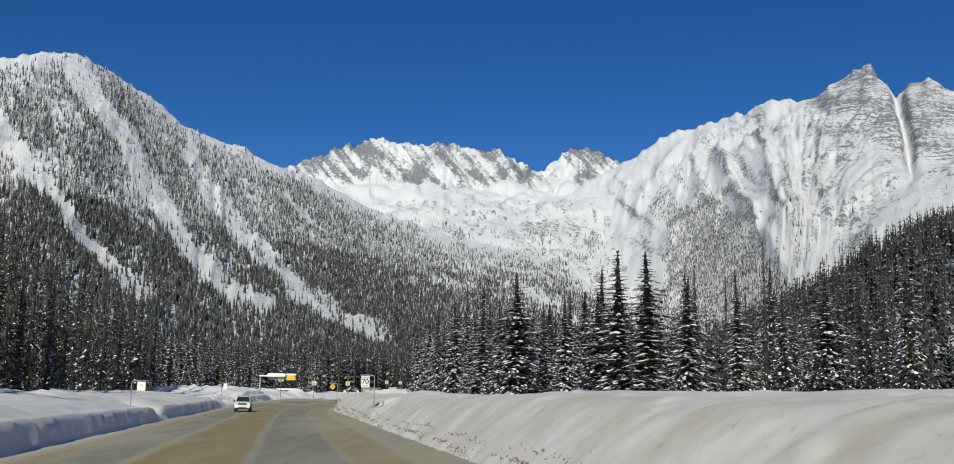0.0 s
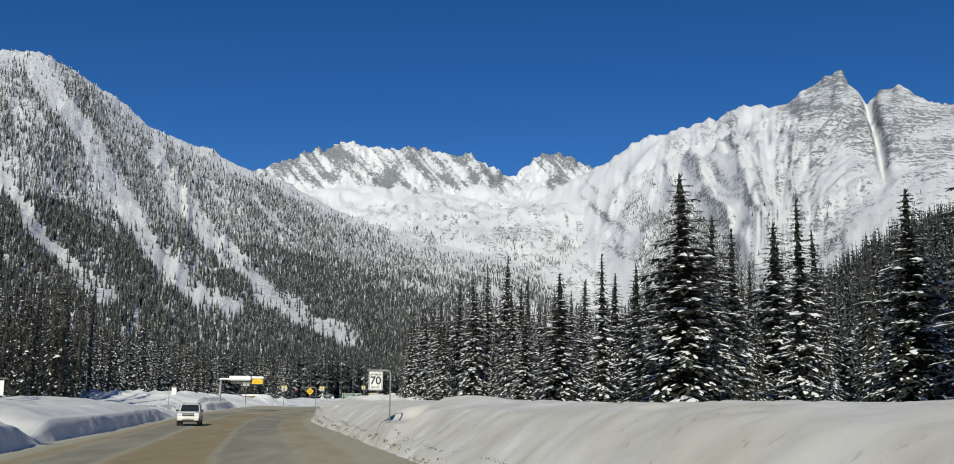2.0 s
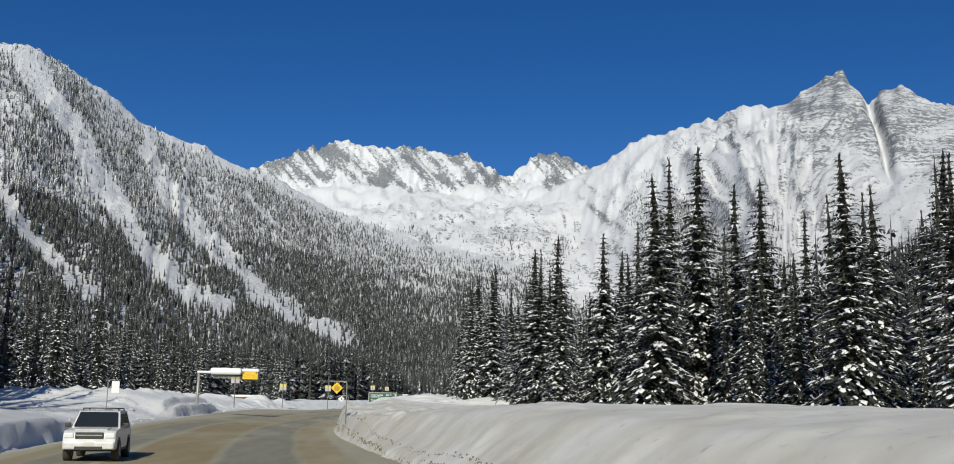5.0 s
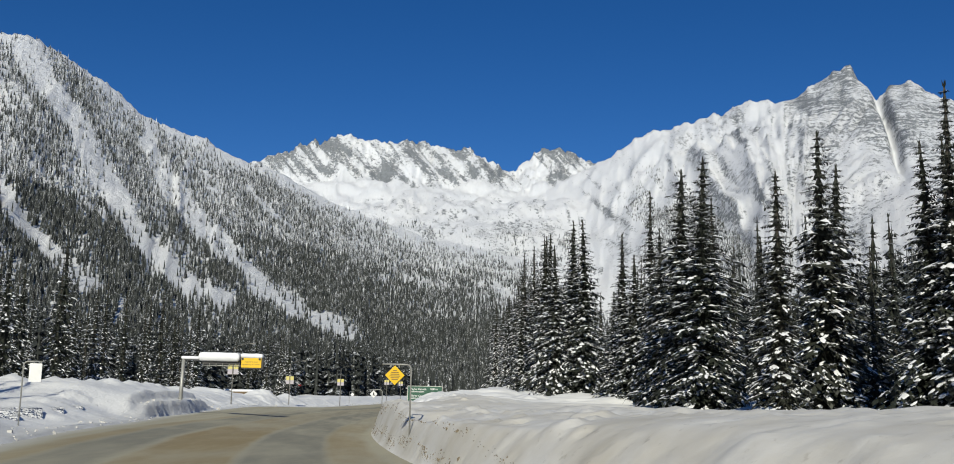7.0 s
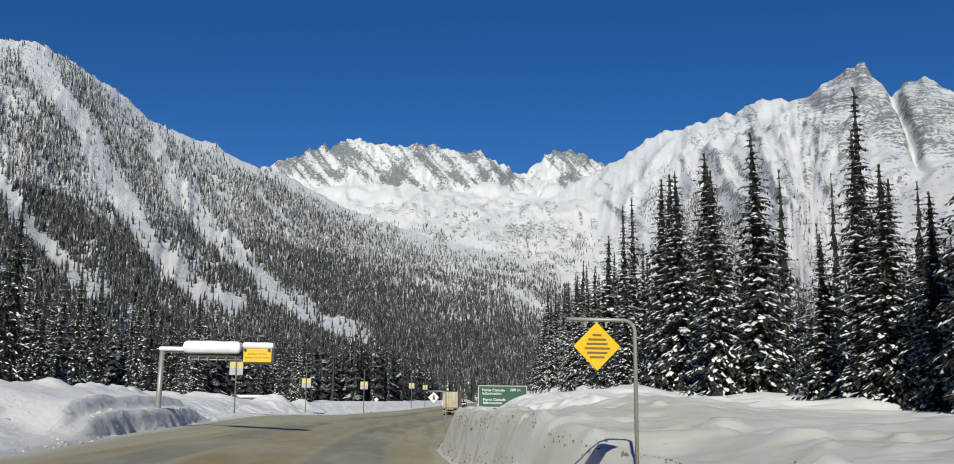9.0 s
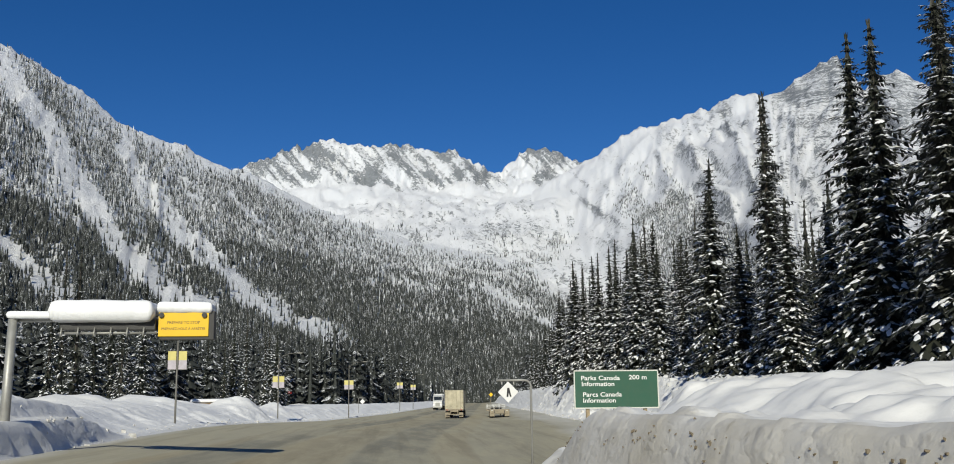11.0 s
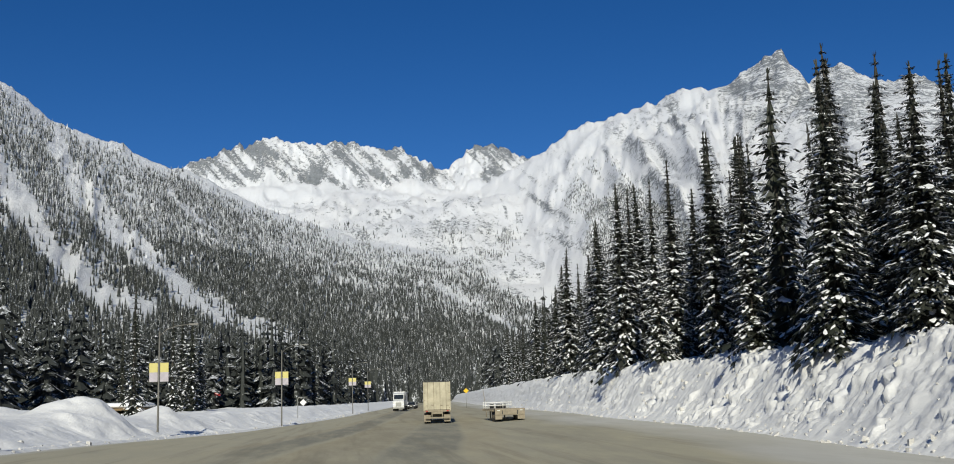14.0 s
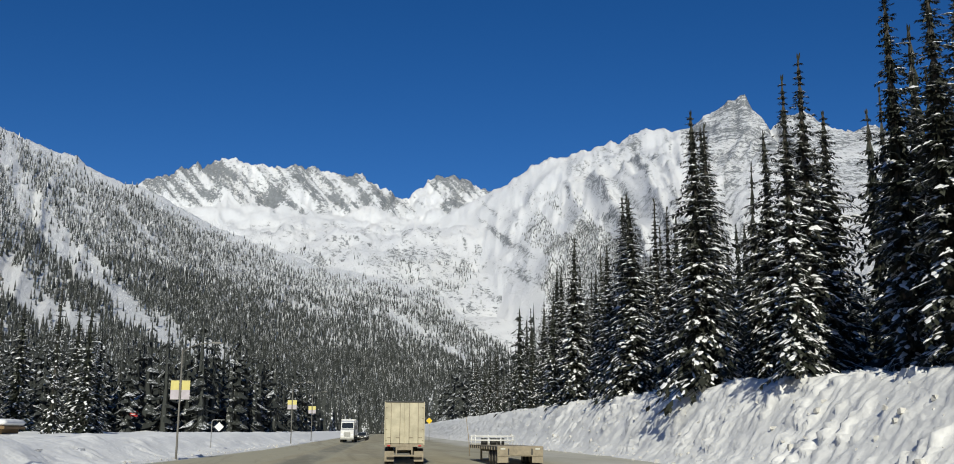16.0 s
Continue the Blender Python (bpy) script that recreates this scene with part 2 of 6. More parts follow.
def make_road():
    m, t, b = material("sanded_asphalt", 0.85)
    b.inputs["Specular IOR Level"].default_value = 0.15
    off = attr(t, "off")
    n1 = noise_tex(t, 0.6, 5, 0.6, (1.0, 0.12, 1.0))
    n2 = noise_tex(t, 0.13, 4, 0.6, (1.0, 0.25, 1.0))
    n3 = noise_tex(t, 22.0, 5, 0.7)
    o = calc(t, "ADD", off, calc(t, "MULTIPLY", calc(t, "SUBTRACT", n1, 0.5), 0.75))

    def band(a, w, soft):
        d = calc(t, "ABSOLUTE", calc(t, "SUBTRACT", o, a))
        return ramp(t, calc(t, "DIVIDE", d, w + soft), (w / (w + soft), 1.0), (1.0, 0.0))
    bare = mix(t, n3, (0.19, 0.185, 0.15), (0.27, 0.26, 0.21))
    sand = mix(t, n3, (0.235, 0.185, 0.1), (0.33, 0.265, 0.155))
    dust = mix(t, n3, (0.33, 0.31, 0.235), (0.43, 0.4, 0.305))
    c = mix(t, calc(t, "MULTIPLY", band(-3.6, 1.75, 0.4), attr(t, "sand")), dust, sand)
    c = mix(t, band(-7.1, 0.9, 0.6), c, bare)
    c = mix(t, calc(t, "MULTIPLY", band(-8.9, 0.28, 0.4), calc(t, "MULTIPLY", attr(t, "sand"), 0.75)), c, sand)
    c = mix(t, band(0.25, 1.45, 0.5), c, bare)
    c = mix(t, calc(t, "MULTIPLY", band(3.2, 0.9, 0.5), calc(t, "MULTIPLY", attr(t, "sand"), 0.8)), c, sand)
    c = mix(t, calc(t, "MULTIPLY", band(-2.6, 1.3, 1.2), calc(t, "SUBTRACT", 0.5, calc(t, "MULTIPLY", attr(t, "sand"), 0.5))), c, bare)
    c = mix(t, calc(t, "MULTIPLY", band(7.5, 1.5, 2.5), 0.35), c, bare)
    c = mix(t, calc(t, "MULTIPLY", ramp(t, n2, (0.48, 0.0), (0.62, 1.0)), 0.7), c, dust)
    n4 = noise_tex(t, 0.9, 6, 0.7, (1.0, 0.18, 1.0))
    c = mix(t, calc(t, "MULTIPLY", ramp(t, n4, (0.42, 0.0), (0.66, 1.0)), calc(t, "SUBTRACT", 0.58, calc(t, "MULTIPLY", attr(t, "sand"), 0.33))), c, (0.47, 0.425, 0.3))
    n5 = noise_tex(t, 0.5, 6, 0.65, (1.6, 0.06, 1.0))
    c = mix(t, calc(t, "MULTIPLY", ramp(t, n5, (0.5, 0.0), (0.62, 1.0)), calc(t, "SUBTRACT", 0.5, calc(t, "MULTIPLY", attr(t, "sand"), 0.4))), c, (0.17, 0.155, 0.115))
    ice = calc(t, "ADD", attr(t, "frost"), calc(t, "MULTIPLY", calc(t, "SUBTRACT", n2, 0.5), 1.3))
    c = mix(t, calc(t, "MULTIPLY", ramp(t, ice, (0.35, 0.0), (0.85, 1.0)), 0.8), c, mix(t, n4, (0.4, 0.39, 0.35), (0.62, 0.62, 0.6)))
    t.links.new(c, b.inputs["Base Color"])
    bump(t, b, n3, 0.25, 0.02)
    return m


def make_far_tree(name, frost, grain=0.55):
    m, t, b = material(name, 0.8)
    z, g = up(t)
    n1 = noise_tex(t, grain, 3, 0.7)
    isl = g.outputs["Random Per Island"]
    green = mix(t, isl, (0.018, 0.022, 0.02), (0.042, 0.047, 0.042))
    f = calc(t, "ADD", n1, calc(t, "MULTIPLY", calc(t, "SUBTRACT", isl, 0.5), 0.25))
    f = calc(t, "ADD", f, calc(t, "MULTIPLY", z, 0.12))
    f = ramp(t, f, (0.62 - frost, 0.0), (0.78 - frost, 1.0))
    t.links.new(mix(t, f, green, (0.7, 0.72, 0.76)), b.inputs["Base Color"])
    return m


def make_needles():
    m, t, b = material("fir_needles", 0.65)
    g = t.nodes.new("ShaderNodeNewGeometry")
    oi = t.nodes.new("ShaderNodeObjectInfo")
    n1, n2 = noise_tex(t, 1.6, 4), noise_tex(t, 0.8, 3)
    c = mix(t, g.outputs["Random Per Island"], (0.009, 0.012, 0.008), (0.026, 0.032, 0.02))
    c = mix(t, calc(t, "MULTIPLY", oi.outputs["Random"], 0.3), c, (0.034, 0.03, 0.02))
    s = t.nodes.new("ShaderNodeSeparateXYZ")
    t.links.new(g.outputs["Normal"], s.inputs[0])
    f = calc(t, "ADD", n1, calc(t, "MULTIPLY", calc(t, "SUBTRACT", calc(t, "ABSOLUTE", s.outputs["Z"]), 0.6), 0.22))
    f = ramp(t, f, (0.63, 0.0), (0.71, 0.9))
    t.links.new(mix(t, f, c, (0.72, 0.74, 0.78)), b.inputs["Base Color"])
    return m


def make_bark():
    m, t, b = material("bark", 0.9)
    n = noise_tex(t, 6, 5, 0.6, (1, 1, 0.2))
    t.links.new(mix(t, n, (0.03, 0.025, 0.021), (0.1, 0.085, 0.07)), b.inputs["Base Color"])
    bump(t, b, n, 0.6, 0.03)
    return m


M_SNOW, M_PLOUGH_R, M_PLOUGH_L = make_snow(), make_ploughed("ploughed_snow", (0.52, 0.485, 0.41)), make_ploughed("banked_snow", (0.52, 0.51, 0.48))
M_TERRAIN, M_ROAD = make_terrain(), make_road()
M_FROST, M_FAR, M_MID = make_far_tree("frosted_forest", 0.11), make_far_tree("slope_forest", 0.012, 0.8), make_far_tree("snowy_forest", -0.04, 1.8)
M_PALE = make_far_tree("rimed_forest", 0.16, 0.5)
M_NEEDLES, M_BARK = make_needles(), make_bark()


def make_paint(name, color, rough=0.5, grime=0.35, metal=0.0, scale=3.0):
    """Painted or bare metal with road grime in it."""
    m, t, b = material(name, rough, metal)
    n1, n2 = noise_tex(t, scale, 5, 0.6), noise_tex(t, scale * 9, 4)
    dark = tuple(c * (1 - grime) + g * grime * 0.5 for c, g in zip(color, (0.25, 0.21, 0.15)))
    c = mix(t, ramp(t, n1, (0.35, 0.0), (0.7, 1.0)), color, dark)
    t.links.new(c, b.inputs["Base Color"])
    t.links.new(ramp(t, n2, (0.2, max(0.05, rough - 0.12)), (0.8, min(1.0, rough + 0.12))), b.inputs["Roughness"])
    return m


M_CRUMB = make_paint("frozen_grit", (0.2, 0.165, 0.115), 0.9, 0.6, 0.0, 8.0)
M_GRITTY = make_paint("gritty_snow", (0.62, 0.61, 0.58), 0.8, 0.4, 0.0, 6.0)
M_STEEL = make_paint("galvanised_steel", (0.36, 0.36, 0.34), 0.5, 0.3, 0.4)
M_POLE = make_paint("weathered_grey_steel", (0.17, 0.165, 0.15), 0.6, 0.35, 0.2)
M_WHITE = make_paint("white_sign_sheet", (0.78, 0.78, 0.76), 0.45, 0.12)
M_BLACK = make_paint("black_lettering", (0.02, 0.02, 0.022), 0.5, 0.05)
M_YELLOW = make_paint("yellow_sign_sheet", (0.8, 0.5, 0.01), 0.45, 0.06)
M_GREEN = make_paint("green_sign_sheet", (0.028, 0.1, 0.062), 0.45, 0.12)
M_BEIGE = make_paint("pale_sign_border", (0.62, 0.62, 0.56), 0.5, 0.1)
M_WOOD = make_paint("weathered_timber", (0.36, 0.28, 0.17), 0.8, 0.5, 0.0, 5.0)
M_DARK = make_paint("dark_sheet_metal", (0.035, 0.035, 0.035), 0.6, 0.1)
M_TRAILER = make_paint("dirty_cream_trailer", (0.55, 0.5, 0.36), 0.55, 0.5, 0.0, 1.2)
M_GRIMY = make_paint("road_dirtied_steel", (0.33, 0.28, 0.2), 0.7, 0.6, 0.0, 4.0)
M_RUBBER = make_paint("tyre_rubber", (0.03, 0.028, 0.025), 0.85, 0.5)
M_CAR = make_paint("white_car_paint", (0.72, 0.72, 0.7), 0.3, 0.25)
M_RED = make_paint("red_plastic", (0.5, 0.02, 0.02), 0.35, 0.15)
M_BANNER_TOP = make_paint("yellow_banner_cloth", (0.62, 0.55, 0.2), 0.8, 0.1)
M_BANNER_LOW = make_paint("lilac_banner_cloth", (0.5, 0.46, 0.5), 0.8, 0.3)
M_BROWN = make_paint("brown_timber_cladding", (0.2, 0.13, 0.06), 0.8, 0.4)
M_GLASS, _t, _b = material("dark_car_glass", 0.08, 0.0, (0.02, 0.025, 0.03))
M_LAMP, _t, _b = material("headlamp_lens", 0.12, 0.0, (0.75, 0.77, 0.8))


# ---- mesh helpers ----
def mesh_np(name, verts, faces, mat, smooth=False, attrs=None):
    me = bpy.data.meshes.new(name)
    verts = np.asarray(verts, np.float32)
    faces = np.asarray(faces, np.int32)
    k = faces.shape[1]
    me.vertices.add(len(verts))
    me.vertices.foreach_set("co", verts.ravel())
    me.loops.add(faces.size)
    me.loops.foreach_set("vertex_index", faces.ravel())
    me.polygons.add(len(faces))
    me.polygons.foreach_set("loop_start", np.arange(0, faces.size, k, dtype=np.int32))
    me.polygons.foreach_set("use_smooth", np.full(len(faces), smooth))
    me.update(calc_edges=True)
    for key, val in (attrs or {}).items():
        a = me.attributes.new(key, "FLOAT", "POINT")
        a.data.foreach_set("value", np.asarray(val, np.float32).ravel())
    me.materials.append(mat)
    return me


def grid_faces(nu, nv):
    i = np.arange(nu - 1)[:, None] * nv + np.arange(nv - 1)[None, :]
    return np.stack([i, i + nv, i + nv + 1, i + 1], -1).reshape(-1, 4)


def part(name, bm, mat, parent, label=""):
    if isinstance(bm, bpy.types.Mesh):
        me = bm
    else:
        me = bpy.data.meshes.new(name)
        bm.normal_update()
        bm.to_mesh(me)
        bm.free()
        me.materials.append(mat)
    ob = new(name, me)
    ob.parent = parent
    return tagged(ob, label)


# ---- mountains: ridge lines by bearing, height angle and distance from the middle of the road ----
OX, OY, EYE = -20.4, 132.6, 2.4
RIDGE_LEFT = [(-60, 6), (-45, 9), (-34, 13.0), (-28.1, 16.7), (-25.85, 17.7), (-24.9, 18.05), (-23.1, 18.56), (-21.75, 18.6), (-21.1, 18.3), (-20.2, 17.9), (-19.3, 17.45), (-18.5, 17.05), (-17.6, 16.65),
              (-16.9, 16.15), (-15.8, 15.2), (-14.6, 14.75), (-14.1, 14.6), (-13.3, 14.35), (-12.15, 14.28), (-11.5, 13.68), (-9.7, 13.05), (-8.7, 12.95), (-5.2, 11.2), (-2.3, 10.2), (0.5, 9.25), (3.3, 8.8), (5.8, 8.15),
              (7.6, 7.6), (10.3, 5.6), (13.7, 3.6), (20, 1), (30, 0)]
RIDGE_MID = [(-20, 9), (-14, 10.7), (-9.4, 12.5), (-7.5, 13.8), (-6.7, 14.2), (-5.3, 14.55), (-4.3, 14.95), (-3.2, 14.8), (-2.1, 14.4), (-1.1, 14.7), (0.35, 14.8), (1.3, 14.35), (2.2, 14.15),
             (3.1, 14.3), (4.0, 13.7), (5.0, 12.9), (5.8, 13.0), (6.3, 13.7), (7.5, 14.25), (8.6, 14.3), (9.5, 13.95), (12.4, 12.8), (15.5, 11.4), (25, 8)]
RIDGE_RIGHT = [(2, 9), (6.8, 11.5), (9, 12.8), (10.4, 13.6), (11.4, 13.95), (12.5, 14.7), (13.5, 15.35), (15.3, 15.55), (17, 16.05), (17.3, 16.2), (17.8, 16.0), (18.7, 16.65), (19.4, 16.85),
               (20.7, 16.6), (21.8, 16.7), (22.3, 17.2), (24, 18.0), (24.8, 18.25), (25.2, 17.6), (26.1, 16.4), (26.9, 17.1), (27.9, 17.07), (29.9, 15.7), (31.4, 16.1), (34, 14.3), (38, 12), (50, 7), (62, 4)]


def curve(points, a):
    return np.interp(a, [p[0] for p in points], [p[1] for p in points])


def broad(points, a):
    return sum(curve(points, a + d) for d in (-3, -2, -1, 0, 1, 2, 3)) / 7


# rock ribs that run down from the crests, as lines of bearing and height angle
RIBS_RIGHT = [[(17.6, 16.1), (15.3, 14.7), (14.7, 13.5), (15.5, 11.7), (13.7, 8.9)], [(19.4, 16.8), (16.3, 13.9), (16.9, 12.0), (19.9, 7.7), (21.4, 5.6)], [(22.0, 16.9), (20.4, 15.5), (18.7, 14.5), (17.8, 13.3)],
              [(23.7, 14.0), (21.7, 12.4), (20.3, 11.1), (19.9, 9.8)], [(26.3, 11.8), (24.3, 10.9), (23.0, 9.3)], [(20.2, 13.9), (20.7, 11.1), (22.0, 8.7)], [(18.5, 14.7), (19.4, 11.9), (20.7, 9.4)],
              [(14.5, 14.7), (13.1, 13.2), (12.0, 11.8), (11.4, 10.7)], [(22.4, 14.4), (22.0, 12.0), (23.2, 9.6)]]
CLIFF_MID = [[(-1.7, 12.8), (-0.6, 12.45), (0.9, 12.2), (2.4, 12.5), (3.5, 12.8)]]


def away(az, el, lines, wobble, seed):
    """Distance in degrees from the nearest of some lines."""
    a, e = az + wobble * fbm(az * 1.1, el * 1.1, 4, seed), el + wobble * fbm(az * 1.1, el * 1.1, 4, seed + 9)
    best = np.full(np.shape(a), 99.0)
    for pts in lines:
        for (a0, e0), (a1, e1) in zip(pts[:-1], pts[1:]):
            da, de = a1 - a0, e1 - e0
            q = np.clip(((a - a0) * da + (e - e0) * de) / (da * da + de * de), 0, 1)
            best = np.minimum(best, np.hypot(a - a0 - q * da, e - e0 - q * de))
    return best


def hill(az, r, ridge, dist, base, power, jag, seed, foot=0.0):
    """Slope up to a ridge; the ridge's own teeth fade out a short way down the face."""
    wide = broad(ridge, az)
    teeth = curve(ridge, az) - wide + jag * (fbm(az * 2.3, az * 0 + seed, 5, seed) + 0.5 * np.abs(fbm(az * 5.5, az * 0, 3, seed + 3)))
    top = dist * np.tan(np.radians(wide)) + EYE
    s = (dist - r) / (dist - base)
    foot = foot * step(0.55, 1.0, r / base)
    front = foot + (top - foot) * np.clip(1 - s, 0, 1) ** power
    back = top - (r - dist) * 0.9
    z = np.where(r < dist, front, back) + dist * np.radians(teeth) * 1.07 * np.exp(-np.abs(s) / 0.07)
    return z, np.clip(s, 0, 1)


def land(az, r):
    """Height and rock of the ground at a bearing (degrees) and distance."""
    x, y = OX + r * np.sin(np.radians(az)), OY + r * np.cos(np.radians(az))
    dist = np.interp(az, [-60, -34, -24, -12, 0, 8, 30], [2400, 2500, 2700, 3150, 3200, 3000, 2700])
    base = np.interp(az, [-60, -30, -15, 0, 8, 30], [850, 900, 1000, 1100, 1250, 1300])
    a, sa = hill(az, r, RIDGE_LEFT, dist, base, 1.12, 0.1, 11)
    mask = np.sin(np.pi * np.clip(sa, 0, 1)) ** 0.7
    warp = 0.8 * fbm(az * 0.4, r * 0.0012, 3, 22)
    a = a + mask * (42 * (ridged(az * 0.5 - r * 0.0009 + warp, r * 0.0004, 4, 21) - 0.5) + 22 * fbm(x * 0.008, y * 0.008, 4, 3))
    # middle: craggy peaks over a smooth snow bowl
    rm = 4400 + 0 * az
    b, sb = hill(az, r, RIDGE_MID, rm, 2900 + 0 * az, 0.8, 0.33, 31, 330)
    top = rm * np.tan(np.radians(broad(RIDGE_MID, az))) + EYE
    wall = 0.17
    brim = 890 + 60 * fbm(az * 0.3, r * 0.003, 3, 33)
    low = 330 + (brim - 330) * np.clip((1 - sb) / (1 - wall), 0, 1) ** 0.85
    face = brim + (top - brim) * np.clip(1 - sb / wall, 0, 1) ** 0.85
    teeth = b - (330 * step(0.55, 1.0, r / 2900) + (top - 330 * step(0.55, 1.0, r / 2900)) * np.clip(1 - sb, 0, 1) ** 0.8)
    b = np.where(r < rm, np.where(sb < wall, face, low) * step(0.75, 1.0, r / 2900) + teeth, b)
    up_face = np.clip(sb / wall, 0, 1.6)
    mask = np.clip(sb * 25, 0, 1) * (1 - step(1.0, 1.5, up_face))
    wb = 0.7 * fbm(az * 0.6, up_face * 1.2, 3, 40)
    b = b + mask * (62 * (ridged(az * 0.55 + up_face * 0.9 + wb, up_face * 0.7, 5, 41) - 0.55) + 46 * (ridged(az * 0.9 - up_face * 1.0 + wb, up_face * 1.1, 4, 42) - 0.5))
    b = b + mask * (38 * (ridged(az * 2.2 + up_face * 1.5 + wb, up_face * 2.5, 4, 45) - 0.5))
    el_b = np.degrees(np.arctan2(b - EYE, np.maximum(r, 1)))
    slant = az * 1.07 + el_b
    b = b + mask * 26 * (ridged(slant * 1.1 + 0.4 * wb, (az - el_b) * 0.16, 4, 46) - 0.5)
    cliff = np.exp(-(away(az, el_b, CLIFF_MID, 0.3, 47) / 0.34) ** 2)
    soft = step(1.0, 1.6, up_face) * (1 - sb) ** 0.4 * (r < rm)
    b = b + soft * (60 * fbm(x * 0.0035, y * 0.0035, 4, 43) + 75 * (ridged(x * 0.007, y * 0.007, 5, 44) - 0.5) * step(0.25, 0.5, sb) + 34 * (ridged(x * 0.016 + 0.5 * fbm(x * 0.01, y * 0.01, 3, 144), y * 0.012, 4, 145) - 0.5))
    # right: banded summit blocks, a wooded spur, gullies running together into a fan
    cd = np.interp(az, [0, 10, 20, 26, 40, 62], [4200, 4000, 3750, 3600, 3300, 3000])
    cb = np.interp(az, [0, 10, 20, 30, 62], [2700, 2400, 1500, 1100, 900])
    c, sc = hill(az, r, RIDGE_RIGHT, cd, cb, 1.05, 0.22, 51, 20)
    mask = np.clip(sc * 6, 0, 1) * (1 - sc) ** 0.5
    rib = away(az, np.degrees(np.arctan2(c - EYE, np.maximum(r, 1))), RIBS_RIGHT, 0.28, 65)
    spur = 15.4 + 7.5 * np.clip(sc, 0, 1) ** 0.8
    fan = np.degrees(np.arctan2(az - 21.4, np.maximum(0.08, 0.74 - sc) * 11))
    wc = 0.5 * fbm(az * 0.6, r * 0.0015, 3, 60)
    c = c + mask * 75 * step(0.12, 0.4, sc) * np.exp(-((az - spur) / np.where(az > spur, 1.2, 2.4)) ** 2)
    c = c + mask * ((16 + 34 * step(9, 12, curve(RIDGE_RIGHT, az) * (1 - sc))) * (ridged(fan * 0.085 + wc, sc * 1.3, 5, 61) - 0.55) * step(16.5, 19, az) + 45 * (ridged(az * 0.4 + 2.2 * sc + wc, sc * 1.5, 5, 62) - 0.55) * (1 - step(16.5, 19, az)))
    c = c + mask * (55 * fbm(x * 0.005, y * 0.005, 5, 63) + 30 * (ridged(np.where(az > 16.5, fan * 0.22, az * 1.1 + 3 * sc) + wc, sc * 4, 4, 64) - 0.5))
    c = c + mask * (34 * np.exp(-rib / 0.3) - 8 * np.exp(-((rib - 0.8) / 0.4) ** 2))
    gully = np.exp(-((az - 26.0 - 2.5 * sc) / 0.28) ** 2) * (1 - step(0.3, 0.6, sc))
    c = c - 70 * gully * np.clip(sc * 8, 0, 1)
    d_top = np.interp(az, [18, 20.5, 23.1, 25.3, 27.4, 34, 45, 80, 95], [0, 10, 28, 42, 54, 90, 120, 110, 0]) * step(250, 560, r) * (1 - 0.5 * step(650, 1100, r))
    d_top = d_top * (1 + 0.12 * fbm(x * 0.01, y * 0.01, 4, 71))
    around = 260 * step(60, 110, np.abs(az)) * step(500, 2600, r)
    z = np.maximum(np.maximum(a, b), np.maximum(c, d_top))
    z = np.maximum(z, around)
    el = np.degrees(np.arctan2(z - EYE, np.maximum(r, 1)))
    mid_rock = 0.47 - 0.08 * np.maximum(0, curve(RIDGE_MID, az) - el) + 0.55 * fbm(az * 0.8 + el * 0.9, el * 0.9, 4, 72) - 0.7 * step(0.85, 1.25, up_face + 0.35 * fbm(az * 0.9, el * 0.5, 3, 76))
    hummock = step(-0.35, 0.3, fbm(az * 0.45 + 0.3 * el, el * 0.7, 3, 75)) * (1 - step(9.6, 11.0, el)) * step(-2.0, 1.0, az)
    mid_rock = np.maximum(mid_rock, 0.05 + 0.5 * hummock - 0.35 * step(9.8, 11.2, el) + 0.5 * fbm(az * 1.4, el * 2.0, 4, 73))
    streak = ridged(slant * 1.7, (az - el) * 0.3, 4, 48)
    mid_rock = mid_rock + (0.7 * step(0.4, 0.8, streak) - 0.25) * (up_face < 1.3) + 0.55 * cliff
    crumble = ridged(az * 1.7 + 0.5 * el, el * 2.6, 4, 49)
    mid_rock = np.where((up_face > 1.3) & (az > -3), np.maximum(mid_rock, 0.14 + 0.5 * step(0.55, 0.85, crumble) - 0.5 * step(11.2, 12.2, el)), mid_rock)
    dc = np.maximum(0, curve(RIDGE_RIGHT, az) - el)
    block = step(20.2, 22.2, az - 0.42 * dc + 0.5 * fbm(el * 1.2, az * 0.5, 3, 77)) * (1 - 0.92 * step(2.6, 5.6, dc + 0.9 * fbm(az * 0.8, el * 0.8, 3, 177)))
    ribs = fbm(np.where(az > 16.5, fan * 0.14, az * 0.75 + el * 0.8), el * 0.45, 4, 78)
    lines = ridged(np.where(az > 16.5, fan * 0.2, az * 0.9 + el * 0.9), el * 0.3, 4, 79)
    right_rock = block * (0.72 - 0.045 * dc + 0.4 * fbm(az * 0.9, el * 1.1, 4, 74)) + (1 - block) * (0.0 + 0.66 * ribs + 0.4 * step(0.5, 0.85, lines) + 0.34 * np.exp(-(rib / 0.26) ** 2) * step(-0.2, 0.3, fbm(az * 2.2, el * 2.2, 3, 178)) - 0.35 * step(8.5, 6.5, el) - 0.5 * (1 - step(8.5, 11, az))) - 0.9 * gully
    rock = np.where(b >= z, mid_rock, np.where(c >= z, right_rock, -0.15))
